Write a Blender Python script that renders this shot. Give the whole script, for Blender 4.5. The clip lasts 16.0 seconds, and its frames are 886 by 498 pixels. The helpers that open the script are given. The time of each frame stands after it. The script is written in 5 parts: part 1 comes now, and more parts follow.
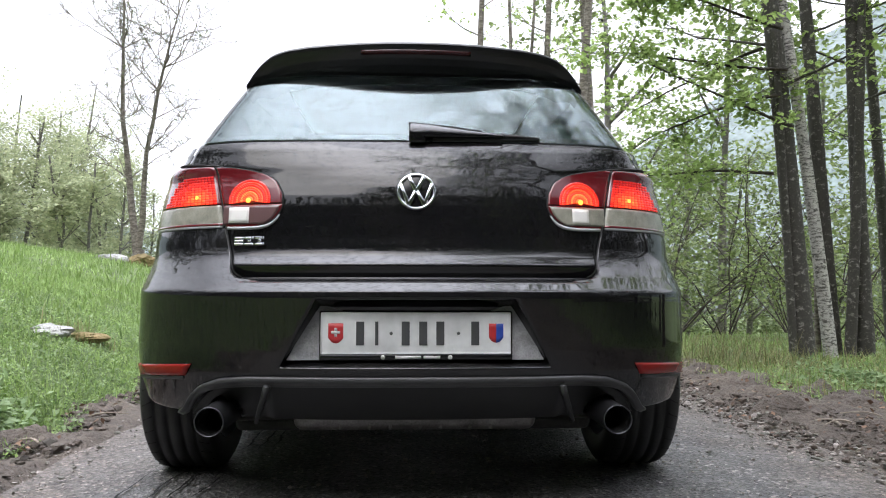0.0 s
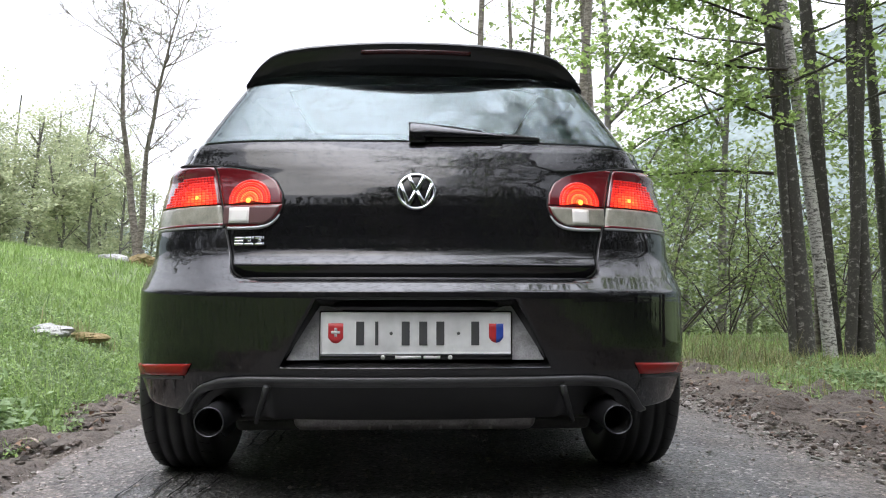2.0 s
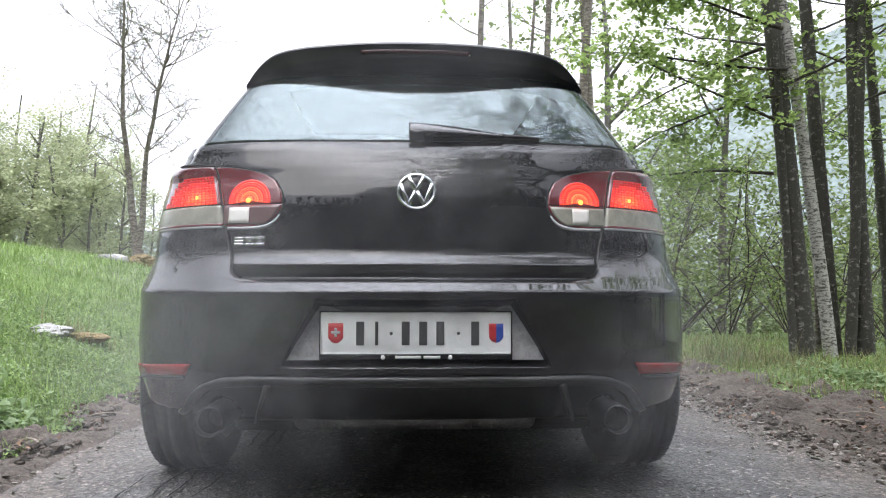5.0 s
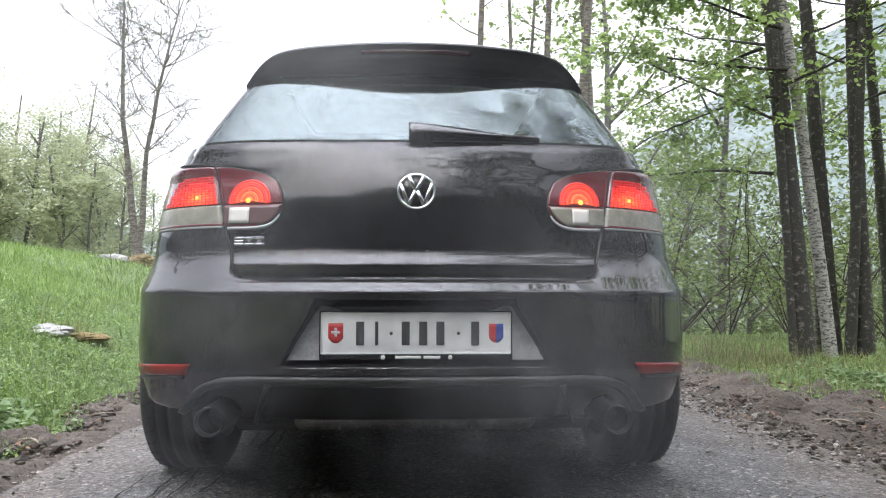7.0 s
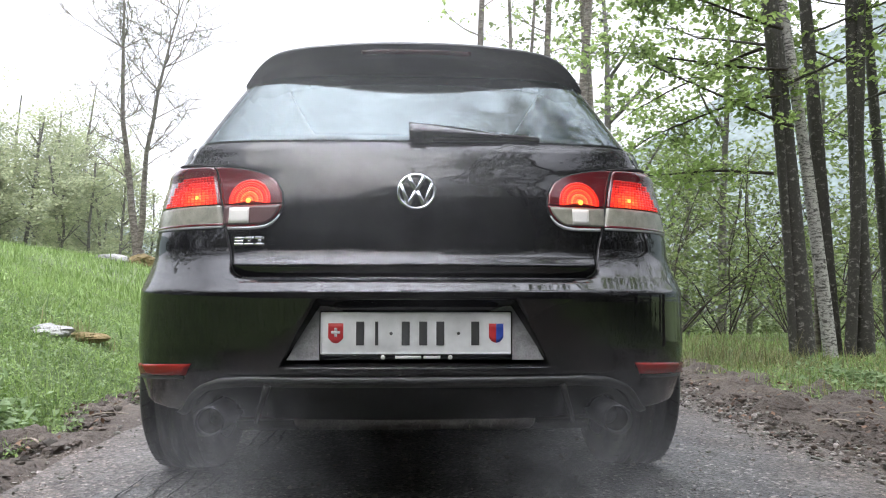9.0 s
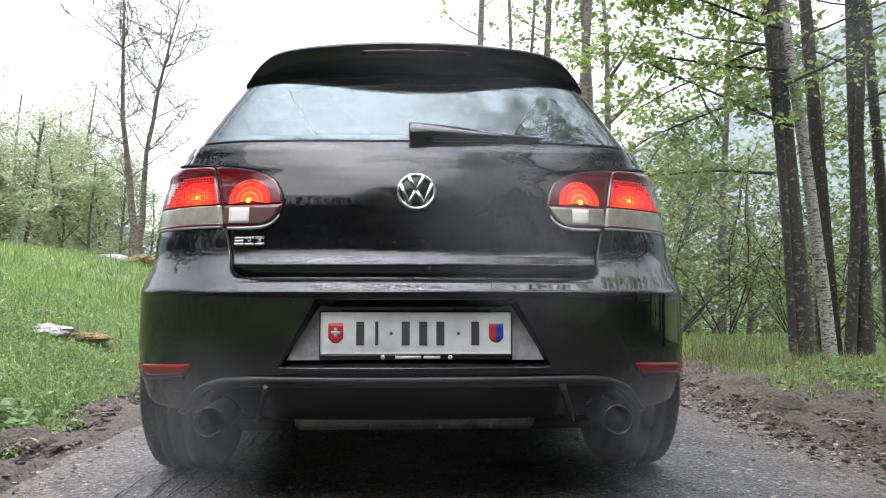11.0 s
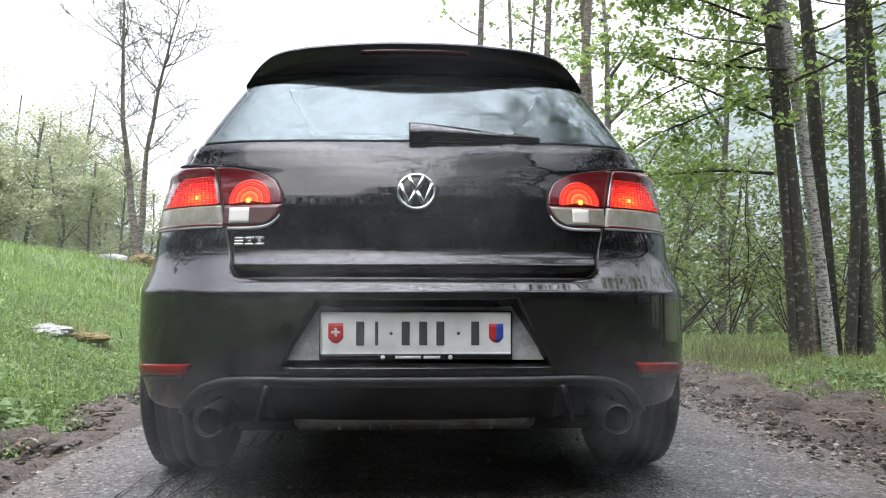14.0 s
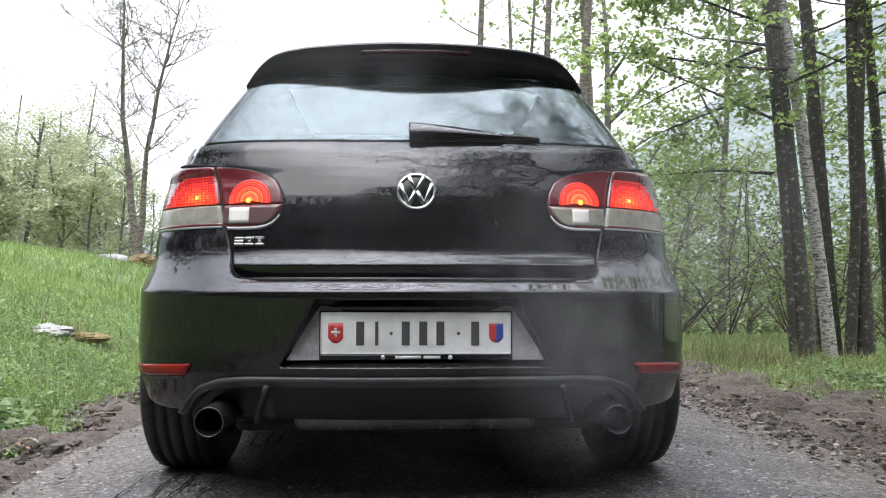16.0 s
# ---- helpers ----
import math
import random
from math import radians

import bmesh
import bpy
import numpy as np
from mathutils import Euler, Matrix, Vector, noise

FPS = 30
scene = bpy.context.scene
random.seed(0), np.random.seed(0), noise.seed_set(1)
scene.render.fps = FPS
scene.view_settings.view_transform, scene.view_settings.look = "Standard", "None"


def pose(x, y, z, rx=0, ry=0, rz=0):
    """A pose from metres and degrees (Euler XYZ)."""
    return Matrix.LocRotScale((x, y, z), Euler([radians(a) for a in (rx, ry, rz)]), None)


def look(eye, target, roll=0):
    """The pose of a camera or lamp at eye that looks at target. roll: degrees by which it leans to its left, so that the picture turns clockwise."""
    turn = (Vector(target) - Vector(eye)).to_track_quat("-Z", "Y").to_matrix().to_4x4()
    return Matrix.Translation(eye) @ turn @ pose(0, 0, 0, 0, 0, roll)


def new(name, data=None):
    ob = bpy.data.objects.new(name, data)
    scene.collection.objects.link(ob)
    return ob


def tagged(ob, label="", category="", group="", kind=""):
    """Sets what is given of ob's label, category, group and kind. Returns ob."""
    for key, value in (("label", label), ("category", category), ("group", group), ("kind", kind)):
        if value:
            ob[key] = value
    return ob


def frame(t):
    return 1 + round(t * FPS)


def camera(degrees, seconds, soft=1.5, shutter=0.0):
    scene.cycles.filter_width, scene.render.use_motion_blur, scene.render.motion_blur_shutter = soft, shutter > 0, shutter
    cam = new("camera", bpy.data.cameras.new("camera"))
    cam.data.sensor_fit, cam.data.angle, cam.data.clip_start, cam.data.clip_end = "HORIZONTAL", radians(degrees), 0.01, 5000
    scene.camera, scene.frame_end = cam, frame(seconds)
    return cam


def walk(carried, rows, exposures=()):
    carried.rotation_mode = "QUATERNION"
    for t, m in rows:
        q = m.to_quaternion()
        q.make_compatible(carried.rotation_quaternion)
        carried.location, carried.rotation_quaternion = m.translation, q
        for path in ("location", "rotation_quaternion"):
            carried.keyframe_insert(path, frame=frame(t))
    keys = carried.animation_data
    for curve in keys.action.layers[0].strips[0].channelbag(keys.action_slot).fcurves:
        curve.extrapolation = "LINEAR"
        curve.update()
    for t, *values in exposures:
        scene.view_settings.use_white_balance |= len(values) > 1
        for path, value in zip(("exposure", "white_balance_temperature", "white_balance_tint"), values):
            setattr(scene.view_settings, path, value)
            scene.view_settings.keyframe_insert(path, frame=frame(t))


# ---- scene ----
cam = camera(62.59, 16.0, soft=1.1)
EYE = pose(-0.020, -1.926, 0.611, 93.50, -0.09, -2.674)
walk(cam, [(0.0, EYE), (16.0, EYE)])
scene.view_settings.exposure = 1.03
scene.cycles.transparent_max_bounces = 48

# ---- world and sun: an overcast spring day ----
SUN_EL, SUN_AZ = 58, 200
world = bpy.data.worlds.new("overcast_sky")
scene.world = world
world.use_nodes = True
wn, wl = world.node_tree.nodes, world.node_tree.links
sky = wn.new("ShaderNodeTexSky")
sky.sky_type, sky.sun_disc = "NISHITA", False
sky.sun_elevation, sky.sun_rotation = radians(SUN_EL), radians(SUN_AZ)
cloud = wn.new("ShaderNodeMix")
cloud.data_type = "RGBA"
cloud.inputs[0].default_value = 0.86
cloud.inputs[7].default_value = (9.05, 9.25, 10.2, 1)
wl.new(sky.outputs[0], cloud.inputs[6])
up = wn.new("ShaderNodeTexCoord")
split = wn.new("ShaderNodeSeparateXYZ")
wl.new(up.outputs["Generated"], split.inputs[0])
lift = wn.new("ShaderNodeMapRange")
lift.inputs["From Min"].default_value, lift.inputs["From Max"].default_value = 0.75, 1.0
lift.inputs["To Min"].default_value, lift.inputs["To Max"].default_value = 0.95, 4.4
wl.new(split.outputs["Z"], lift.inputs["Value"])
zenith = wn.new("ShaderNodeVectorMath")
zenith.operation = "SCALE"
wl.new(cloud.outputs[2], zenith.inputs[0])
wl.new(lift.outputs[0], zenith.inputs["Scale"])
wl.new(zenith.outputs[0], wn["Background"].inputs[0])
wn["Background"].inputs[1].default_value = 0.12
sun = new("sun", bpy.data.lights.new("sun", "SUN"))
sun.data.energy, sun.data.angle, sun.data.color = 0.6, radians(40), (1, 0.97, 0.93)
sun.matrix_world = look((0, 0, 30), (9, 16, 0))


# ---- materials ----
def mat(name, color, rough=0.6, metal=0.0, **kw):
    m = bpy.data.materials.new(name)
    m.use_nodes = True
    b = m.node_tree.nodes["Principled BSDF"]
    b.inputs["Base Color"].default_value = (*color, 1)
    b.inputs["Roughness"].default_value, b.inputs["Metallic"].default_value = rough, metal
    for k, v in kw.items():
        b.inputs[k.replace("_", " ")].default_value = v
    return m


def node(m, kind, **kw):
    n = m.node_tree.nodes.new("ShaderNode" + kind)
    for k, v in kw.items():
        if k in n.inputs:
            n.inputs[k].default_value = v
    return n


def coords(m, space="Object", scale=(1, 1, 1)):
    c, mp = node(m, "TexCoord"), node(m, "Mapping")
    m.node_tree.links.new(c.outputs[space], mp.inputs[0])
    mp.inputs["Scale"].default_value = scale
    return mp.outputs[0]


def noise_tex(m, vec, scale, detail=6, rough=0.6):
    n = node(m, "TexNoise", Scale=scale, Detail=detail, Roughness=rough)
    m.node_tree.links.new(vec, n.inputs["Vector"])
    return n.outputs["Fac"]


def ramp(m, fac, stops):
    n = node(m, "ValToRGB")
    el = n.color_ramp.elements
    while len(el) < len(stops):
        el.new(0.5)
    for e, (p, c) in zip(el, stops):
        e.position, e.color = p, (*c, 1) if len(c) == 3 else c
    m.node_tree.links.new(fac, n.inputs[0])
    return n.outputs[0]


def mix(m, fac, a, b, blend="MIX"):
    n = node(m, "Mix")
    n.data_type, n.blend_type = "RGBA", blend
    for k, v in ((0, fac), (6, a), (7, b)):
        sock = n.inputs[k]
        if isinstance(v, bpy.types.NodeSocket):
            m.node_tree.links.new(v, sock)
        else:
            sock.default_value = v if k == 0 else (*v, 1)
    return n.outputs[2]


def bump(m, height, strength, dist=0.01, normal=None):
    n = node(m, "Bump", Strength=strength, Distance=dist)
    m.node_tree.links.new(height, n.inputs["Height"])
    if normal:
        m.node_tree.links.new(normal, n.inputs["Normal"])
    return n.outputs[0]


def put(m, sock, value):
    m.node_tree.links.new(value, m.node_tree.nodes["Principled BSDF"].inputs[sock])
    return m


def varied(name, dark, light, scale, rough=0.7, grain=60, relief=0.4, dist=0.005, space="Object", stretch=(1, 1, 1), island=0.0):
    """A surface whose colour runs between two tones at two scales, with fine relief."""
    m = mat(name, light, rough)
    v = coords(m, space, stretch)
    big, fine = noise_tex(m, v, scale), noise_tex(m, v, grain, 4)
    col = ramp(m, big, [(0.3, dark), (0.7, light)])
    col = mix(m, 0.5, col, ramp(m, fine, [(0.25, (0.35, 0.35, 0.35)), (0.75, (1.6, 1.6, 1.6))]), "MULTIPLY")
    if island:
        g = node(m, "NewGeometry")
        col = mix(m, island, col, ramp(m, g.outputs["Random Per Island"], [(0, (0.35, 0.38, 0.3)), (1, (1.75, 1.6, 1.5))]), "MULTIPLY")
    put(m, "Base Color", col)
    return put(m, "Normal", bump(m, fine, relief, dist))


def droplets(m, size, amount, strength, dist=0.002, slope=None):
    """Rain beads: rounded bumps of uneven size on a wet surface."""
    v = coords(m)
    heights = []
    for k, s in ((1.0, 1.0), (0.55, 0.8)):
        vo = node(m, "TexVoronoi", Scale=1 / (size * k), Randomness=1.0)
        m.node_tree.links.new(v, vo.inputs["Vector"])
        drop = ramp(m, vo.outputs["Distance"], [(0.0, (s, s, s)), (0.16, (0.8 * s,) * 3), (0.30, (0, 0, 0)), (1, (0, 0, 0))])
        some = ramp(m, noise_tex(m, v, 1 / (size * 3.1), 3), [(amount, (0, 0, 0)), (amount + 0.06, (1, 1, 1))])
        heights.append(mix(m, 1.0, drop, some, "MULTIPLY"))
    h = mix(m, 1.0, heights[0], heights[1], "ADD")
    if slope:  # rain stays on what faces up
        g, s = node(m, "NewGeometry"), node(m, "SeparateXYZ")
        m.node_tree.links.new(g.outputs["Normal"], s.inputs[0])
        h = mix(m, 1.0, h, ramp(m, s.outputs["Z"], [(slope[0], (0.03,) * 3), (slope[1], (1, 1, 1))]), "MULTIPLY")
    return bump(m, h, strength, dist)


PAINT = mat("black_car_paint", (0.006, 0.006, 0.007), 0.5, Coat_Weight=1.0, Coat_IOR=1.52, Coat_Roughness=0.03, Specular_IOR_Level=0.0)
put(PAINT, "Coat Normal", droplets(PAINT, 0.0062, 0.44, 0.75, 0.002, (0.24, 0.46)))
v = coords(PAINT)
put(PAINT, "Coat Roughness", ramp(PAINT, noise_tex(PAINT, v, 9, 8), [(0.35, (0.02,) * 3), (0.75, (0.07,) * 3)]))
put(PAINT, "Base Color", ramp(PAINT, noise_tex(PAINT, v, 5, 9, 0.7), [(0.45, (0.0075, 0.0075, 0.0085)), (0.8, (0.018, 0.017, 0.016))]))
SPOILER = varied("damp_black_lacquer", (0.006, 0.006, 0.007), (0.014, 0.014, 0.015), 7, 0.30, 300, 0.08, 0.001)
SHELL = mat("black_underlayer", (0.008, 0.008, 0.008), 0.8)
PLASTIC = varied("grained_black_plastic", (0.007, 0.007, 0.0075), (0.013, 0.013, 0.0135), 8, 0.48, 900, 0.25, 0.001)
GLOSSBLACK = mat("smooth_black_plastic", (0.008, 0.008, 0.009), 0.18)
SATIN = varied("dusty_dark_grey_plastic", (0.05, 0.05, 0.052), (0.085, 0.085, 0.088), 14, 0.45, 700, 0.2, 0.001)
RUBBER = varied("wet_tyre_rubber", (0.011, 0.011, 0.012), (0.022, 0.022, 0.023), 14, 0.55, 300, 0.3, 0.002)
CHROME = mat("chrome", (0.82, 0.83, 0.85), 0.10, 1.0)
STEEL = varied("dull_exhaust_steel", (0.09, 0.085, 0.08), (0.19, 0.18, 0.175), 20, 0.45, 200, 0.3, 0.001)
STEEL.node_tree.nodes["Principled BSDF"].inputs["Metallic"].default_value = 0.9
TIP = mat("sooty_exhaust_steel", (0.10, 0.10, 0.106), 0.45, 1.0)
SOOT = mat("soot", (0.006, 0.006, 0.006), 0.9)
UNDER = varied("dirty_underbody", (0.010, 0.010, 0.010), (0.03, 0.028, 0.026), 6, 0.85, 90, 0.4)
SEAT = varied("dark_seat_cloth", (0.02, 0.02, 0.022), (0.04, 0.04, 0.042), 12, 0.9, 400, 0.3, 0.002)
HEADLINER = varied("pale_headliner_cloth", (0.42, 0.43, 0.42), (0.52, 0.53, 0.52), 5, 0.9, 300, 0.2, 0.001)
ALLOY = mat("grey_alloy", (0.45, 0.46, 0.48), 0.3, 0.9)
RED = mat("clear_red_lens", (0.27, 0.012, 0.010), 0.25, Specular_IOR_Level=0.3, Coat_Weight=0.15, Coat_Roughness=0.04)
DARKRED = mat("dark_red_lens", (0.12, 0.008, 0.012), 0.16, Specular_IOR_Level=0.2, Coat_Weight=1.0, Coat_Roughness=0.05)
SMOKED = mat("smoked_red_lens", (0.13, 0.075, 0.075), 0.15)
CLEAR = varied("smoked_clear_lens", (0.22, 0.215, 0.175), (0.36, 0.35, 0.29), 25, 0.15, 500, 0.15, 0.001)
BRAKE = mat("unlit_brake_lens", (0.045, 0.006, 0.008), 0.2)
BRIGHTLENS = mat("white_reversing_lens", (0.80, 0.78, 0.74), 0.25)
# plate hollow: the light on the wet plastic is put into this pale grey
RECESS = varied("sheen_paled_plastic", (0.24, 0.24, 0.25), (0.42, 0.42, 0.43), 30, 0.26, 260, 0.6, 0.002)
# pale base colour stands for the sky mirrored in the wet trim
LAMPTRIM = mat("sky_paled_lamp_trim", (0.52, 0.52, 0.54), 0.25)
PLATEWHITE = varied("white_plate_enamel", (0.86, 0.87, 0.87), (0.90, 0.91, 0.91), 7, 0.35, 6, 0.02, 0.001)
GREYPAINT = mat("grey_embossed_paint", (0.085, 0.087, 0.09), 0.4)
WHITEPAINT = mat("white_print", (0.75, 0.75, 0.75), 0.5)
SHIELDRED = mat("red_enamel", (0.62, 0.045, 0.05), 0.35)
SHIELDBLUE = mat("blue_enamel", (0.03, 0.08, 0.42), 0.35)


def glow(name, color, strength, base=(0.4, 0.01, 0.01)):
    m = mat(name, base, 0.2)
    b = m.node_tree.nodes["Principled BSDF"]
    b.inputs["Emission Color"].default_value, b.inputs["Emission Strength"].default_value = (*color, 1), strength
    return m


LIT_DIM = glow("faintly_lit_red_facet", (1.0, 0.014, 0.010), 0.28, (0.20, 0.006, 0.008))
LIT_LOW = glow("lit_red_facet", (1.0, 0.022, 0.010), 0.58)
LIT_MID = glow("lit_red_ring", (1.0, 0.045, 0.015), 0.85)
LIT_WARM = glow("lit_warm_red_ring", (1.0, 0.080, 0.020), 1.05)
LIT_HIGH = glow("lit_orange_ring", (1.0, 0.13, 0.03), 1.3)
BULB = glow("glowing_bulb", (1.0, 0.27, 0.035), 2.2)


def glass_mat(name, tint):
    m = bpy.data.materials.new(name)
    m.use_nodes = True
    n, l = m.node_tree.nodes, m.node_tree.links
    n.remove(n["Principled BSDF"])
    see, shine, both = node(m, "BsdfTransparent"), node(m, "BsdfGlossy"), node(m, "MixShader")
    see.inputs[0].default_value = (*tint, 1)
    shine.inputs["Roughness"].default_value = 0.012
    shine.inputs["Color"].default_value = (0.86, 0.99, 1.0, 1)
    fr = node(m, "Fresnel", IOR=1.78)
    runs = ramp(m, noise_tex(m, coords(m, "Object", (1, 0.1, 0.12)), 70, 5), [(0.40, (0, 0, 0)), (0.75, (1, 1, 1))])
    film = bump(m, runs, 0.025, 0.004)
    beads = droplets(m, 0.0075, 0.47, 1.0, 0.004)
    m.node_tree.links.new(film, beads.node.inputs["Normal"])
    l.new(beads, shine.inputs["Normal"])
    l.new(fr.outputs[0], both.inputs[0])
    l.new(see.outputs[0], both.inputs[1])
    l.new(shine.outputs[0], both.inputs[2])
    l.new(both.outputs[0], n["Material Output"].inputs[0])
    return m


GLASS = glass_mat("wet_tinted_glass", (0.62, 0.72, 0.70))


# ---- mesh helpers ----
def mesh_ob(name, verts, faces, material, smooth=True):
    """One mesh object from arrays or lists; faces all of one size, or a list of mixed sizes."""
    me = bpy.data.meshes.new(name)
    me.from_pydata([tuple(v) for v in verts], [], [tuple(f) for f in faces])
    me.materials.append(material)
    if smooth:
        me.polygons.foreach_set("use_smooth", np.ones(len(me.polygons), dtype=bool))
    me.update()
    return new(name, me)


def bulk(name, verts, faces, material, smooth=True):
    """A large mesh from numpy arrays: verts (n, 3), faces (m, 3) or (m, 4)."""
    me = bpy.data.meshes.new(name)
    n, k = faces.shape
    me.vertices.add(len(verts))
    me.vertices.foreach_set("co", np.asarray(verts, np.float32).ravel())
    me.loops.add(n * k)
    me.loops.foreach_set("vertex_index", faces.astype(np.int32).ravel())
    me.polygons.add(n)
    me.polygons.foreach_set("loop_start", np.arange(0, n * k, k, dtype=np.int32))
    me.polygons.foreach_set("use_smooth", np.full(n, smooth))
    me.materials.append(material)
    me.update(calc_edges=True)
    return new(name, me)


def child(ob, parent, label=""):
    ob.parent = parent
    return tagged(ob, label) if label else ob


def part(name, bm, material, parent, label="", smooth=True):
    me = bpy.data.meshes.new(name)
    bm.to_mesh(me)
    bm.free()
    me.materials.append(material)
    if smooth:
        me.polygons.foreach_set("use_smooth", np.ones(len(me.polygons), dtype=bool))
    return child(new(name, me), parent, label)


def thing(name, label, category, at=(0, 0, 0), group=""):
    ob = new(name)
    ob.location = at
    return tagged(ob, label, category, group)


def box_bm(size, at=(0, 0, 0), bevel=0.0, segments=2, rot=None):
    bm = bmesh.new()
    bmesh.ops.create_cube(bm, size=1)
    bmesh.ops.scale(bm, vec=size, verts=bm.verts)
    if bevel:
        bmesh.ops.bevel(bm, geom=bm.edges[:], offset=bevel, segments=segments, affect="EDGES", profile=0.5)
    if rot:
        bmesh.ops.transform(bm, matrix=rot, verts=bm.verts)
    bmesh.ops.translate(bm, vec=at, verts=bm.verts)
    return bm


def sheet(point, nu, nv, thick=0.0, keep=None):
    """A bmesh grid of point(u, v), u and v in 0..1, given a rim of depth thick away from its face."""
    bm = bmesh.new()
    g = [[bm.verts.new(point(i / nu, j / nv)) for j in range(nv + 1)] for i in range(nu + 1)]
    for i in range(nu):
        for j in range(nv):
            q = [g[i][j], g[i + 1][j], g[i + 1][j + 1], g[i][j + 1]]
            if keep is None or keep(sum((w.co for w in q), Vector()) / 4):
                bm.faces.new(q)
    bmesh.ops.delete(bm, geom=[w for w in bm.verts if not w.link_faces], context="VERTS")
    if thick:
        edge = [e for e in bm.edges if e.is_boundary]
        made = bmesh.ops.extrude_edge_only(bm, edges=edge)["geom"]
        for w in made:
            if isinstance(w, bmesh.types.BMVert):
                w.co += Vector((-0.15 * thick if w.co.x > 0 else 0.15 * thick, thick, 0))
    bmesh.ops.recalc_face_normals(bm, faces=bm.faces[:])
    return bm


def lathe(profile, n, axis="x"):
    """Turns (radius, along) pairs round an axis."""
    bm = bmesh.new()
    rings = []
    for r, a in profile:
        ring = []
        for k in range(n):
            c, s = math.cos(2 * math.pi * k / n) * r, math.sin(2 * math.pi * k / n) * r
            ring.append(bm.verts.new((a, c, s) if axis == "x" else (c, a, s) if axis == "y" else (c, s, a)))
        rings.append(ring)
    for p, q in zip(rings, rings[1:]):
        for k in range(n):
            bm.faces.new((p[k], p[(k + 1) % n], q[(k + 1) % n], q[k]))
    bmesh.ops.recalc_face_normals(bm, faces=bm.faces[:])
    return bm


def tube_bm(points, radius, sides=8, bm=None, taper=None):
    """A tube along points; radius a number or one per point."""
    bm = bm or bmesh.new()
    pts = [Vector(p) for p in points]
    rings = []
    for i, p in enumerate(pts):
        d = (pts[min(i + 1, len(pts) - 1)] - pts[max(i - 1, 0)]).normalized()
        a = d.orthogonal().normalized() if i == 0 else (a - d * a.dot(d)).normalized()
        b = d.cross(a)
        r = radius[i] if isinstance(radius, (list, tuple)) else radius
        rings.append([bm.verts.new(p + r * (a * math.cos(2 * math.pi * k / sides) + b * math.sin(2 * math.pi * k / sides))) for k in range(sides)])
    for p, q in zip(rings, rings[1:]):
        for k in range(sides):
            bm.faces.new((p[k], p[(k + 1) % sides], q[(k + 1) % sides], q[k]))
    bm.faces.new(rings[0][::-1])
    bm.faces.new(rings[-1])
    return bm


def smooth_step(a, b, x):
    t = min(max((x - a) / (b - a), 0), 1)
    return t * t * (3 - 2 * t)


def table(pairs, soft=0.006):
    """A smoothed line through a few pairs."""
    xs, ys = zip(*pairs)
    fine = np.linspace(xs[0], xs[-1], 800)
    vals = np.interp(fine, xs, ys)
    k = max(1, int(soft / (fine[1] - fine[0])))
    pad = np.concatenate([vals[0] - (vals[1:k + 1][::-1] - vals[0]), vals, vals[-1] - (vals[-k - 1:-1][::-1] - vals[-1])])
    vals = np.convolve(pad, np.ones(2 * k + 1) / (2 * k + 1), "valid")
    return lambda t: float(np.interp(t, fine, vals))


# ---- the car: its rear surface as a function of height and of the angle round the corner ----
LOW = table([(0.20, 0.075), (0.26, 0.045), (0.36, -0.006), (0.40, -0.028), (0.46, -0.034), (0.60, -0.042), (0.617, -0.038), (0.624, -0.028),
             (0.642, -0.003), (0.645, 0.020), (0.652, 0.085)], 0.002)
CORNER = table([(0.20, 0.075), (0.60, -0.042), (0.617, -0.038), (0.626, -0.024), (0.66, 0.028), (0.685, 0.062), (0.70, 0.080), (0.710, 0.0905), (0.720, 0.0985), (0.735, 0.1065), (0.77, 0.117), (0.81, 0.129)], 0.006)
GATE = table([(0.645, 0.088), (0.655, 0.082), (0.672, 0.079), (0.692, 0.077), (0.698, 0.0845), (0.711, 0.0995), (0.717, 0.1050), (0.725, 0.1095), (0.735, 0.1130), (0.745, 0.1155), (0.77, 0.122), (0.80, 0.127), (0.83, 0.1325), (0.86, 0.1390),
              (0.89, 0.1470), (0.92, 0.1565), (0.95, 0.1685), (0.98, 0.183), (1.01, 0.1990), (1.035, 0.2130), (1.063, 0.233), (1.18, 0.338), (1.33, 0.478), (1.40, 0.56), (1.47, 0.68)], 0.005)
HALF = table([(0.16, 0.79), (0.20, 0.810), (0.25, 0.826), (0.287, 0.833), (0.37, 0.840), (0.465, 0.842), (0.565, 0.834), (0.60, 0.833), (0.645, 0.837), (0.70, 0.839), (0.775, 0.840), (0.815, 0.834),
              (0.93, 0.818), (0.98, 0.800), (1.02, 0.750), (1.10, 0.702), (1.32, 0.575), (1.36, 0.525), (1.41, 0.450), (1.45, 0.27), (1.475, 0.08)], 0.010)
DEEP = table([(0.16, 0.50), (0.66, 0.46), (0.95, 0.44), (1.06, 0.30), (1.30, 0.20), (1.475, 0.18)], 0.02)
ROUND = table([(0.16, 2.4), (0.66, 2.5), (0.95, 2.6), (1.06, 3.4), (1.30, 4.0), (1.475, 3.0)], 0.02)
NOSE = table([(0.16, 4.02), (0.45, 4.10), (0.62, 4.06), (0.72, 3.92), (0.80, 3.55), (0.90, 3.10), (0.97, 2.86), (1.20, 2.45), (1.40, 2.06), (1.475, 1.60)], 0.03)


def rear_y(z):
    return LOW(z) if z < 0.6485 else GATE(z)


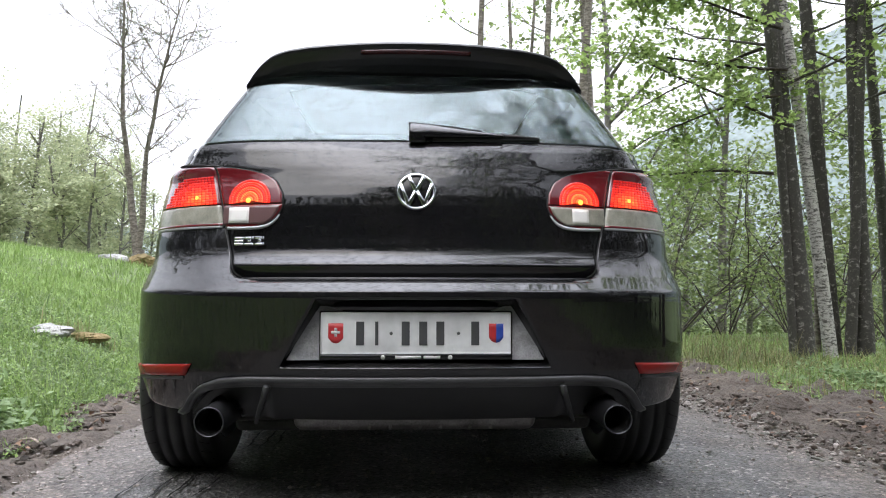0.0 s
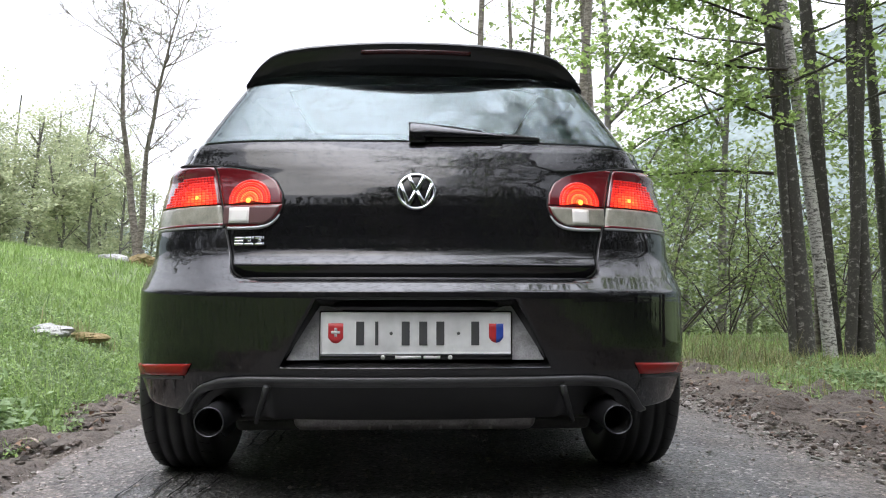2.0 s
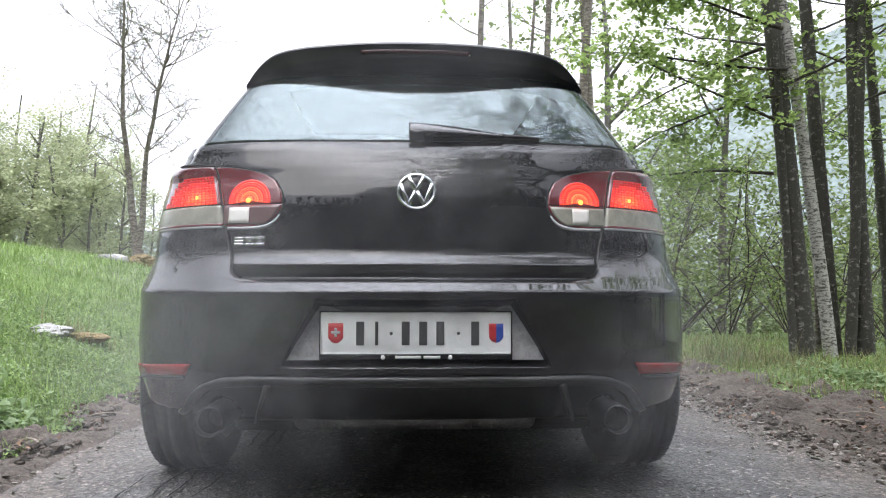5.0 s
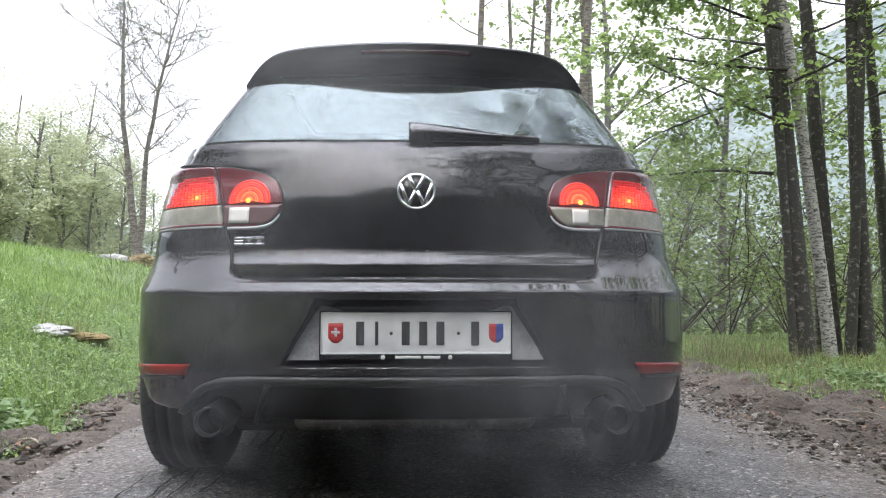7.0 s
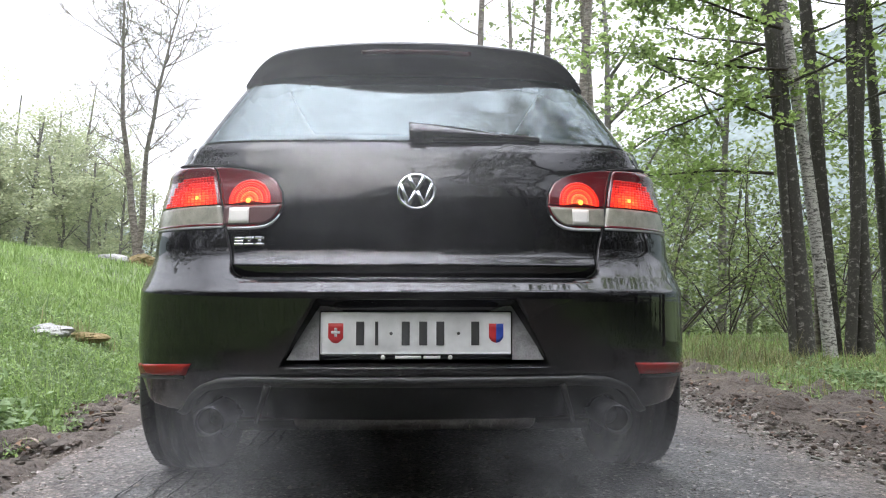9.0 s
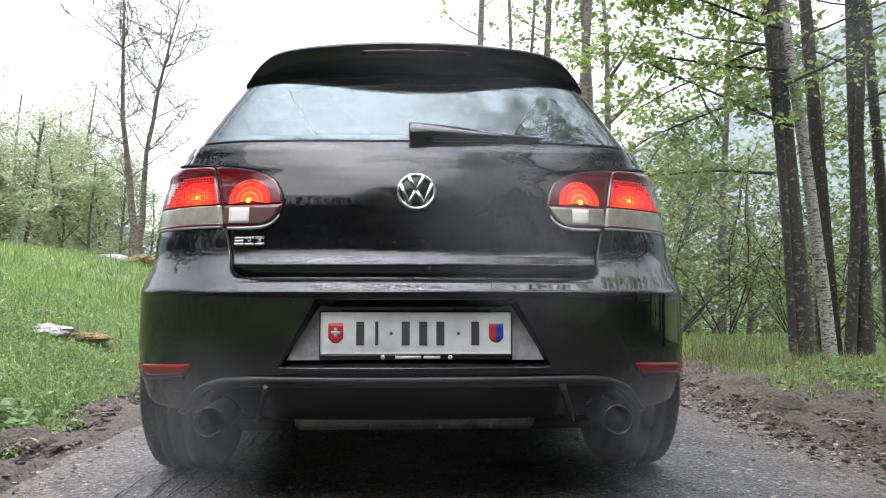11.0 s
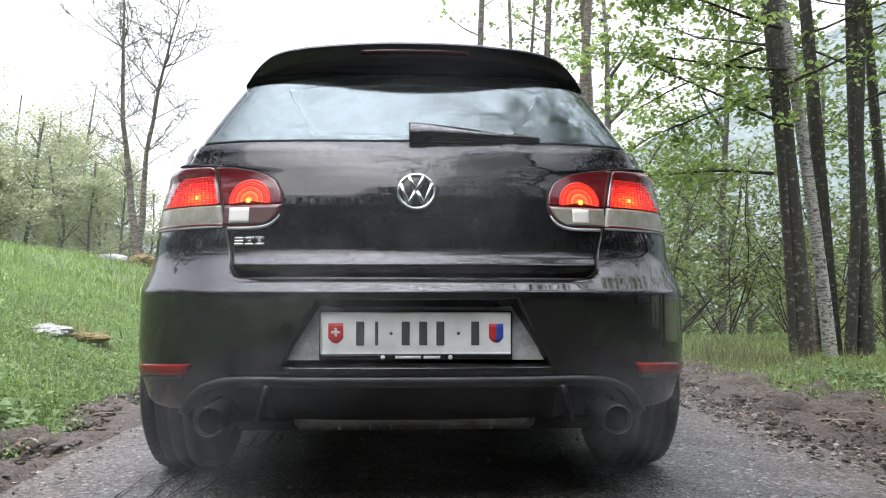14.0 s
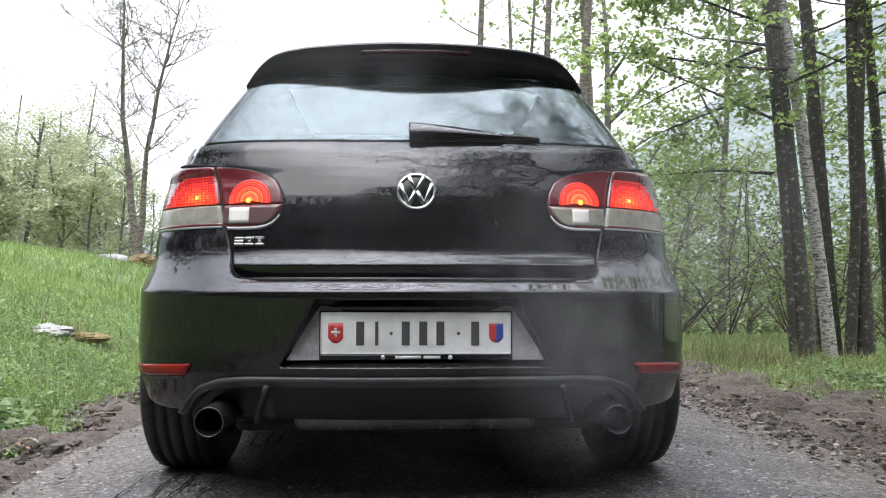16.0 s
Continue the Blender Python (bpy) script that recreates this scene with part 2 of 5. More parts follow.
def rear(a, z, out=0.0):
    """The point at angle a (degrees, 0 at the middle, +-90 at the sides) and height z; out: metres proud."""
    w, d, n, s = HALF(z) + out, DEEP(z), ROUND(z), math.sin(radians(a))
    return Vector((math.copysign(w * abs(s) ** (2 / n), a), rear_y(z) - out + d * (1 - abs(math.cos(radians(a))) ** (2 / n)), z))


def at_x(x, z, out=0.0):
    """The point of the rear surface at a given x."""
    w = HALF(z)
    s = min(abs(x) / w, 1.0) ** (ROUND(z) / 2)
    p = rear(math.degrees(math.asin(s)), z, out)
    return Vector((math.copysign(p.x, x), p.y, z))


def beaded_ring(s, cx, cz, r):
    """Half a ring of small domed beads in a lamp's reflector."""
    bm = bmesh.new()
    n = max(6, int(math.pi * r / 0.0056))
    for k in range(n):
        g = []
        for u in (0.06, 0.5, 0.94):
            b = math.pi * (-0.06 + 1.12 * (k + u) / n)
            for v in (0.0, 0.5, 1.0):
                rr = r - 0.0064 * v
                z = max(cz + rr * math.sin(b) * 1.02, 0.869)
                g.append(bm.verts.new(at_x(s * (cx + rr * math.cos(b)), z, 0.0060 + 0.0035 * (v == 0.5) + 0.0015 * (u == 0.5))))
        for i in (0, 1):
            for j in (0, 1):
                bm.faces.new((g[3 * i + j], g[3 * i + j + 1], g[3 * i + j + 4], g[3 * i + j + 3]))
    bmesh.ops.recalc_face_normals(bm, faces=bm.faces[:])
    return bm


AXLES, TYRE_R = (0.755, 3.333), 0.317


def in_arch(p, r=0.345):
    return any((p.y - y) ** 2 + (p.z - TYRE_R) ** 2 < r * r for y in AXLES) and abs(p.x) > 0.55


def build_car():
    car = thing("hatchback_car", "black wet hatchback car with lit tail lights on the lane", "car")

    # body shell: stacked outlines, set back a little behind the rear panels
    zs = list(np.concatenate([np.linspace(0.17, 0.60, 22), np.linspace(0.63, 0.70, 6), np.linspace(0.73, 1.475, 40)]))

    def outline(z):
        pts = []
        inset = lambda a: -0.014 * (1 - smooth_step(80, 88, abs(a)))
        ang = np.linspace(-90, 90, 61)
        back = [rear(a, z, inset(a)) for a in ang]
        w, y0, y1 = HALF(z), rear_y(z) + DEEP(z), NOSE(z)
        d = min(0.75, 0.4 * (y1 - y0))
        ys = np.linspace(y0, y1 - d, 62)[1:]
        wide = lambda y: w + 0.030 * smooth_step(0, 0.5, y - y0) * smooth_step(0, 0.5, y1 - d - y) * (1 - smooth_step(0.7, 1.0, z)) + 0.012 * math.sin(math.pi * min(max((y - y0) / (y1 - y0), 0), 1))
        right = [Vector((wide(y), y, z)) for y in ys]
        front = [Vector((w * math.copysign(abs(math.sin(b)) ** 0.7, math.sin(b)), y1 - d + d * abs(math.cos(b)) ** 0.7, z)) for b in np.linspace(math.pi / 2, -math.pi / 2, 31)[1:-1]]
        left = [Vector((-wide(y), y, z)) for y in ys[::-1]]
        return back + right + front + left

    rings = [outline(z) for z in zs]
    n = len(rings[0])
    paint, panes = [], {"side_window": [], "side_window.l": [], "windscreen": []}
    for j in range(len(zs) - 1):
        for i in range(n):
            q = (j * n + i, j * n + (i + 1) % n, (j + 1) * n + (i + 1) % n, (j + 1) * n + i)
            c = (rings[j][i] + rings[j][(i + 1) % n] + rings[j + 1][i] + rings[j + 1][(i + 1) % n]) / 4
            if in_arch(c) or (c.y < 0.60 and c.z < 0.64) or (c.z < 0.22 and c.y < 1.2):
                continue
            slope = (c.z - 1.0) / 0.33
            if 1.03 < c.z < 1.31 and i > 60 and abs(c.x) > HALF(c.z) - 0.02 and 0.86 + 0.12 * slope < c.y < NOSE(c.z) - 0.52 and not 1.60 < c.y < 1.68:
                panes["side_window" if c.x > 0 else "side_window.l"].append(q)
            elif 1.0 < c.z < 1.38 and c.y > NOSE(c.z) - 0.35 and abs(c.x) < HALF(c.z) - 0.05:
                panes["windscreen"].append(q)
            elif c.y < 0.9 and abs(c.x) < HALF(c.z) - 0.06 and 1.09 < c.z < 1.34:
                continue
            else:
                paint.append(q)
    verts = [p for r in rings for p in r]
    top = len(verts)
    verts.append(Vector((0, 1.2, 1.482)))
    paint += [((len(zs) - 1) * n + i, (len(zs) - 1) * n + (i + 1) % n, top) for i in range(n)]
    child(mesh_ob("body_shell", verts, paint, PAINT), car, "glossy black painted body shell")
    for k, f in panes.items():
        used = sorted({i for q in f for i in q})
        idx = {i: m for m, i in enumerate(used)}
        g = child(mesh_ob(k.split(".")[0], [verts[i] for i in used], [[idx[i] for i in q] for q in f], GLASS), car)
        g.visible_shadow = False
    part("inner_wall", box_bm((1.06, 0.02, 0.34), (0, 0.15, 0.46), 0.005), SHELL, car)
    part("headliner", box_bm((0.98, 1.15, 0.02), (0, 1.35, 1.40), 0.008), HEADLINER, car, "pale grey headliner cloth")
    part("floor_pan", box_bm((1.10, 3.6, 0.05), (0, 2.15, 0.215), 0.02), UNDER, car)
    part("floor_pan", box_bm((1.66, 1.85, 0.05), (0, 2.04, 0.205), 0.02), UNDER, car)
    part("boot_floor", box_bm((1.50, 1.30, 0.03), (0, 0.92, 0.665), 0.01), UNDER, car)
    part("boot_floor", box_bm((1.50, 0.9, 0.03), (0, 3.33, 0.67), 0.01), UNDER, car)
    for s in (-1, 1):
        part("side_sill", box_bm((0.08, 1.84, 0.16), (s * 0.815, 2.04, 0.20), 0.02), PLASTIC, car)
    part("boot_floor", box_bm((1.20, 0.9, 0.05), (0, 0.62, 0.42), 0.02), UNDER, car)

    # rear bumper with its number plate hollow
    def lower(x):
        a = abs(x)
        return table_arch(a)
    arch = [(0, 0.396), (0.44, 0.395), (0.52, 0.388), (0.575, 0.368), (0.61, 0.340), (0.636, 0.302), (0.655, 0.286), (0.71, 0.287), (0.77, 0.292), (0.80, 0.300), (0.84, 0.322), (0.90, 0.34)]
    table_arch = table(arch, 0.012)

    def hollow(x, z):
        half = 0.262 + (0.585 - z) / 0.150 * 0.078
        d = min(half - abs(x), 0.590 - z, z - 0.426)
        return 0.058 * smooth_step(-0.010, 0.014, d)

    # one skin runs from the lower edge round the corners and up to the lamps
    XS = table([(0.645, 0.42), (0.650, 0.468), (0.656, 0.490), (0.668, 0.508), (0.684, 0.514), (0.70, 0.5175), (0.80, 0.546), (0.90, 0.568), (0.978, 0.590), (0.99, 0.600), (1.004, 0.700), (1.03, 0.684), (1.075, 0.660)], 0.003)
    angle = lambda x, z: math.degrees(math.asin(min(x / HALF(z), 1) ** (ROUND(z) / 2)))

    def bumper(u, v):
        top = 0.643 if v <= 0.7 else 0.643 + (v - 0.7) / 0.3 * 0.1585
        a0 = angle(XS(max(top, 0.6455)) + 0.006, top)
        k = 2 * u - 1
        a = a0 * k / 0.6 if abs(k) <= 0.6 else math.copysign(a0 + (90 - a0) * (abs(k) - 0.6) / 0.4, k)
        low = lower(rear(a, 0.45).x)
        z = top if v > 0.7 else low + v / 0.7 * (0.643 - low)
        p = rear(a, z)
        corner = smooth_step(0.40, 0.50, abs(p.x)) * smooth_step(0.590, 0.600, z)
        p.y += (hollow(p.x, z) if z < 0.62 else 0) + (CORNER(z) - rear_y(z)) * (1 if v > 0.7 else corner)
        return p
    part("rear_bumper", sheet(bumper, 400, 140, 0.02, lambda c: not in_arch(c) and (c.z < 0.643 or abs(c.x) > XS(max(c.z, 0.6455)) + 0.004)), PAINT, car, "glossy black rear bumper with rain beads")

    part("plate_surround", sheet(lambda u, v: ((-1 + 2 * u) * (0.338 - 0.076 * v), 0.004 + 0.022 * v, 0.437 + 0.146 * v), 40, 8, 0.0), RECESS, car, "plastic hollow behind the plate, wet sheen put into its grey")

    # dark valance below the bumper with two pipe cut-outs
    def lip(u, v):
        x = -0.656 + 1.312 * u
        z = lower(x) - 0.002 - v * 0.028 * (1 - 0.35 * smooth_step(0.5, 0.63, abs(x)))
        p = at_x(x, z, 0.010 * math.sin(math.pi * min(v + 0.15, 1)))
        return p
    part("valance_trim", sheet(lip, 160, 8, 0.03), SATIN, car, "satin dark grey trim strip arching over the tailpipes")

    def valance(u, v):
        x = -0.645 + 1.29 * u
        top, a = lower(x) - 0.026, abs(x)
        bottom = 0.268 - 0.004 * smooth_step(0.42, 0.50, a)
        z = top + (min(bottom, top - 0.004) - top) * v
        p = at_x(x, max(z, 0.2), -0.012)
        p.y += 0.030 * v * v + 0.025 * smooth_step(0.385, 0.425, a)
        return p

    def clear_of_pipe(c):
        return not (0.40 < abs(c.x) < 0.66 and (abs(c.x) - 0.53) ** 2 + (c.z - 0.2815) ** 2 < 0.047 ** 2)
    part("valance", sheet(valance, 180, 26, 0.03, clear_of_pipe), PLASTIC, car, "dull black plastic valance")
    for s in (-1, 1):
        part("valance_rib", tube_bm([(s * 0.384, -0.012, 0.372), (s * 0.392, -0.004, 0.345), (s * 0.404, 0.008, 0.312), (s * 0.418, 0.026, 0.272)], [0.010, 0.009, 0.008, 0.006], 8), PLASTIC, car)

    # tailgate panel
    def gate(u, v):
        z = 0.650 + v * 0.4135
        return at_x(-XS(z) + 2 * XS(z) * u, z)
    part("tailgate", sheet(gate, 120, 120, 0.012), PAINT, car, "glossy black tailgate, wet, with a folded ledge")

    def pane(u, v):
        z = 1.066 + v * 0.275
        half = 0.648 + (z - 1.066) / 0.247 * (0.557 - 0.648)
        return at_x(-half + 2 * half * u, z, 0.001)
    g = part("rear_window", sheet(pane, 90, 40, 0.008), GLASS, car, "rain-streaked tinted rear window")
    g.visible_shadow = False
    for s in (-1, 1):
        def pillar(u, v):
            z = 1.064 + v * 0.27
            half = 0.652 + (z - 1.066) / 0.247 * (0.561 - 0.652)
            p0 = at_x(s * half, z)
            p1 = rear(s * 90, z)
            return p0.lerp(p1, u) + Vector((s * 0.008 * math.sin(math.pi * u), -0.016 * math.sin(math.pi * u), 0))
        part("rear_pillar", sheet(pillar, 10, 30, 0.0), PAINT, car)
        def frit(u, v):
            z = 1.07 + v * 0.265
            half = 0.648 + (z - 1.066) / 0.247 * (0.557 - 0.648)
            return at_x(s * (half - 0.012 * u), z, 0.0025)
        part("window_seal", sheet(frit, 2, 30), GLOSSBLACK, g)

    # shoulders above the lamps
    for s in (-1, 1):
        def shoulder(u, v):
            z = 0.990 + v * 0.070
            x0 = XS(z) + 0.005 if z > 1.0 else 0.70
            a0 = math.degrees(math.asin(min(x0 / HALF(z), 1) ** (ROUND(z) / 2)))
            return rear(s * (a0 + (90 - a0) * u), z)
        part("quarter_top", sheet(shoulder, 20, 16, 0.0), PAINT, car)

    # roof spoiler
    DROP = table([(0, 0), (0.10, 0.0005), (0.20, 0.003), (0.36, 0.010), (0.43, 0.017), (0.465, 0.025), (0.49, 0.035), (0.521, 0.058), (0.548, 0.088), (0.575, 0.128)], 0.010)
    BACK = lambda x: 0.092 * (x / 0.575) ** 2.2
    PROFILE = [(0.78, 1.470), (0.62, 1.464), (0.50, 1.454), (0.465, 1.450), (0.452, 1.444), (0.448, 1.438), (0.449, 1.428), (0.453, 1.414), (0.461, 1.396), (0.478, 1.374), (0.50, 1.354), (0.56, 1.334)]

    def spoiler(u, v):
        x = -0.575 + 1.15 * u
        k = v * (len(PROFILE) - 1)
        i = min(int(k), len(PROFILE) - 2)
        y, z = (PROFILE[i][m] + (PROFILE[i + 1][m] - PROFILE[i][m]) * (k - i) for m in (0, 1))
        edge = 1 - 0.66 * smooth_step(0.49, 0.575, abs(x))
        z = 1.446 + (z - 1.446) * (edge if z < 1.446 else 1) - DROP(abs(x))
        return (x, y + BACK(abs(x)), z)
    sp = part("roof_spoiler", sheet(spoiler, 120, 66), SPOILER, car, "black roof spoiler overhanging the rear window")
    def brake(u, v):
        x = -0.183 + 0.366 * u
        return (x, 0.4475 + 0.0055 * v + BACK(abs(x)), 1.4185 - 0.013 * v - DROP(abs(x)))
    part("brake_light", sheet(brake, 20, 2, 0.01), BRAKE, sp, "unlit dark red high brake light strip")

    # rear lamps
    IN = table([(0.800, 0.470), (0.806, 0.434), (0.823, 0.403), (0.845, 0.386), (0.864, 0.380), (0.90, 0.384), (0.935, 0.402), (0.955, 0.432), (0.968, 0.475), (0.978, 0.53), (0.984, 0.578)], 0.003)
    for s in (-1, 1):
        lamp_in = part("inner_tail_light", sheet(lambda u, v: at_x(s * (IN(0.868 + 0.116 * v) + (XS(0.868 + 0.116 * v) - 0.003 - IN(0.868 + 0.116 * v)) * u), 0.868 + 0.116 * v, 0.004), 24, 24, 0.012), DARKRED, car, "lit red tail light on the tailgate")
        part("clear_lens", sheet(lambda u, v: at_x(s * (IN(0.8 + 0.066 * v) + (XS(0.8 + 0.066 * v) - 0.003 - IN(0.8 + 0.066 * v)) * u), 0.80 + 0.066 * v, 0.0035), 24, 14, 0.012), DARKRED, lamp_in)
        x0, x1 = ((0.475, 0.535) if s < 0 else (0.452, 0.503))
        part("reversing_lens", sheet(lambda u, v: at_x(s * (x0 + (x1 - x0) * u), 0.812 + 0.046 * v, 0.0065), 6, 4, 0.006), BRIGHTLENS, lamp_in, "pale reversing light lens")
        part("clear_lens", sheet(lambda u, v: at_x(s * (IN(0.808 + 0.054 * v) + 0.006 + (0.548 - IN(0.808 + 0.054 * v)) * u), 0.808 + 0.054 * v, 0.005), 16, 8, 0.006), SMOKED if s < 0 else CLEAR, lamp_in)
        # outer lamp
        def outer(u, v, lo=0.868, hi=0.986, out=0.004, end=96):
            z = lo + (hi - lo) * v
            a0 = math.degrees(math.asin(min((XS(z) + 0.005) / HALF(z), 1) ** (ROUND(z) / 2)))
            return rear(s * (a0 + (min(end, 90) - a0) * u), z + 0.018 * v * u if hi > 0.9 else z, out)
        lamp_out = part("outer_tail_light", sheet(outer, 30, 20, 0.012), DARKRED, car, "lit red tail light wrapping round the corner")
        part("clear_lens", sheet(lambda u, v: outer(u, v, 0.806, 0.866), 30, 10, 0.012), CLEAR, lamp_out, "pale clear indicator lens")
        # glowing reflector rings and bulbs
        cx, cz = 0.476, 0.878
        rings_at = [(0.062, LIT_LOW), (0.055, LIT_MID), (0.048, LIT_LOW), (0.041, LIT_WARM), (0.034, LIT_MID), (0.027, LIT_HIGH), (0.020, LIT_WARM), (0.012, LIT_HIGH)]
        for r, m in rings_at:
            part("reflector_ring", beaded_ring(s, cx, cz, r), m, lamp_in, "glowing red ring" if r == 0.062 else "")
        def bulb(u, v):
            b = 2 * math.pi * u
            return at_x(s * (cx + 0.0075 * v * math.cos(b)), cz + 0.0075 * v * math.sin(b), 0.0105)
        part("bulb", sheet(bulb, 14, 2), BULB, lamp_in, "glowing bulb")
        # outer reflector: upright facets
        for i in range(15):
            for j in range(12):
                near = math.hypot(0.8 * (i - 4.6), j - 2.3)
                if near > 8.6 or i + 0.35 * j > 14.6:
                    continue
                m = LIT_HIGH if near < 1.3 else LIT_WARM if near < 2.4 else LIT_MID if near < 3.9 else LIT_LOW if near < 6.2 else LIT_DIM
                def facet(u, v):
                    z = 0.870 + (j + 0.08 + 0.84 * v) * 0.0080
                    x = XS(z) + 0.014 + (i + 0.07 + 0.86 * u) * (0.0129 - 0.0002 * j)
                    lift = 0.0050 + 0.0030 * math.sin(math.pi * u) * math.sin(math.pi * v)
                    return at_x(s * min(x, HALF(z) - 0.002), z, lift)
                part("reflector_facet", sheet(facet, 2, 2), m, lamp_out)
        part("bulb", sheet(lambda u, v: at_x(s * (0.6405 + 0.0055 * v * math.cos(2 * math.pi * u)), 0.8925 + 0.0055 * v * math.sin(2 * math.pi * u), 0.0095), 14, 2), BULB, lamp_out, "glowing bulb")
        part("lamp_seam", tube_bm([at_x(s * (XS(z) + 0.001), z, 0.001) for z in np.linspace(0.655, 0.985, 40)], 0.0032, 6), SHELL, car)
        part("lamp_seal", tube_bm([at_x(s * x, 0.9865 + 0.020 * (x - 0.58) / 0.16, 0.002) for x in np.linspace(0.575, 0.735, 14)], 0.003, 6), SHELL, lamp_out)
        part("lamp_seal", tube_bm([at_x(s * (IN(z) - 0.001), z, 0.002) for z in np.linspace(0.800, 0.984, 30)], 0.0026, 6), SHELL, lamp_in)
        part("lamp_trim", tube_bm([at_x(s * x, z, 0.002) for x, z in ((0.388, 0.836), (0.396, 0.823), (0.408, 0.811), (0.424, 0.803), (0.445, 0.7985), (0.47, 0.797), (0.505, 0.797), (0.540, 0.798))], [0.002, 0.003, 0.0042, 0.005, 0.005, 0.005, 0.005, 0.005], 6), LAMPTRIM, lamp_in)
        part("lamp_trim", tube_bm([at_x(s * x, 0.8025, 0.002) for x in np.linspace(0.556, 0.80, 14)], 0.0042, 6), LAMPTRIM, lamp_out)
        part("lens_edge", sheet(lambda u, v: outer(u, v, 0.8055, 0.8125, 0.0055), 30, 2, 0.004), DARKRED, lamp_out)
        # bumper reflectors
        part("reflector", sheet(lambda u, v: rear(s * (43.5 + 34 * u - 2.0 * v * (1 - u)), 0.390 + 0.032 * v - 0.020 * u, 0.004), 16, 4, 0.012), RED, car, "unlit red bumper reflector strip")
        part("reflector_trim", sheet(lambda u, v: rear(s * (44.5 + 33 * u), 0.378 + 0.009 * v - 0.019 * u, 0.003), 16, 2, 0.01), SATIN, car)
        # tailpipes
        pipe = part("tailpipe", lathe([(0.0325, 0.30), (0.0325, 0.02), (0.0333, 0.0), (0.0350, -0.012), (0.0368, -0.016), (0.0380, -0.013), (0.0385, 0.0), (0.0390, 0.16), (0.036, 0.30)], 48, "y"), TIP, car, "round steel tailpipe with a sooty mouth")
        pipe.location = (s * 0.530, 0.0, 0.2815)
        part("soot", lathe([(0.0003, 0.12), (0.0320, 0.12), (0.0320, 0.006)], 40, "y"), SOOT, pipe)
        part("exhaust_pipe", tube_bm([(s * 0.53, 0.10, 0.281), (s * 0.525, 0.19, 0.279), (s * 0.48, 0.26, 0.27), (s * 0.40, 0.30, 0.262), (s * 0.30, 0.32, 0.262)], 0.030, 16), STEEL, car)

    # silencer under the floor
    sil = part("silencer", box_bm((0.68, 0.20, 0.11), (0, 0.225, 0.284), 0.030, 4), STEEL, car, "dull steel silencer box across the underside")
    for i in range(7):
        part("silencer_rib", box_bm((0.010, 0.190, 0.018), (-0.21 + i * 0.07 + 0.012 * (i % 2), 0.222, 0.2425), 0.004), STEEL, sil)
    part("rear_axle", tube_bm([(-0.70, 0.755, 0.24), (0.70, 0.755, 0.24)], 0.035, 12), UNDER, car)
    part("underbody_panel", box_bm((1.14, 0.40, 0.03), (0, 0.40, 0.335), 0.008), UNDER, car)
    for s in (-1, 1):
        part("wheel_liner", sheet(lambda u, v: (s * (0.52 + 0.33 * v), 0.755 - 0.345 * math.cos(math.pi * u), 0.317 + 0.345 * math.sin(math.pi * u)), 24, 2), UNDER, car)
        part("wheel_liner", sheet(lambda u, v: (s * (0.52 + 0.33 * v), 3.333 - 0.345 * math.cos(math.pi * u), 0.317 + 0.345 * math.sin(math.pi * u)), 24, 2), UNDER, car)

    # wheels
    half, r = 0.1155, TYRE_R
    prof = [(0.215, -half + 0.012), (0.25, -half), (0.285, -half + 0.002), (0.305, -half + 0.014), (0.313, -half + 0.026)]
    for g in (-0.060, -0.022, 0.022, 0.060):
        prof += [(0.3165, g - 0.0055), (0.3115, g - 0.0042), (0.3115, g + 0.0042), (0.3165, g + 0.0055)]
    prof += [(0.313, half - 0.026), (0.305, half - 0.014), (0.285, half - 0.002), (0.25, half), (0.215, half - 0.012)]
    for s in (-1, 1):
        for y in AXLES:
            wheel = part("wheel", lathe([(0.03, 0.09 * s), (0.06, 0.085 * s), (0.20, 0.075 * s), (0.222, 0.095 * s), (0.226, 0.10 * s), (0.216, 0.09 * s), (0.20, 0.0), (0.222, -0.10 * s)], 48), ALLOY, car, "grey alloy wheel")
            wheel.location = (s * 0.765, y, r)
            part("tyre", lathe(prof, 80), RUBBER, wheel, "black wet tyre with tread grooves")
            bm = bmesh.new()
            for k in range(40):
                for side in (-1, 1):
                    c, q = math.cos(2 * math.pi * k / 40), math.sin(2 * math.pi * k / 40)
                    tube_bm([(side * 0.068, 0.3155 * c, 0.3155 * q), (side * 0.098, 0.3095 * math.cos(2 * math.pi * k / 40 + 0.05), 0.3095 * math.sin(2 * math.pi * k / 40 + 0.05))], 0.0022, 4, bm)
            tagged(part("tread_sipe", bm, SOOT, wheel), kind="stuff")

    # wiper
    def wiper_arm(u, v):
        z = 1.076 + 0.002 * u + v * (0.050 - 0.032 * u ** 1.4)
        return (-0.022 + 0.285 * u, GATE(1.076) - 0.030 + 0.010 * u - 0.012 * math.sin(math.pi * v) + 0.030 * v, z)
    wip = part("wiper", sheet(wiper_arm, 30, 12, 0.03), GLOSSBLACK, car, "black plastic rear wiper")
    part("wiper_blade", tube_bm([(0.250, GATE(1.085) - 0.014, 1.087), (0.372, GATE(1.080) - 0.006, 1.078)], [0.008, 0.005], 8), PLASTIC, wip)
    part("wiper_blade", tube_bm([(0.05, GATE(1.072) - 0.006, 1.072), (0.372, GATE(1.076) - 0.004, 1.074)], 0.006, 6), PLASTIC, wip)
    part("wiper_foot", box_bm((0.050, 0.05, 0.040), (0.004, GATE(1.072) - 0.002, 1.078), 0.008, 3), GLOSSBLACK, wip)
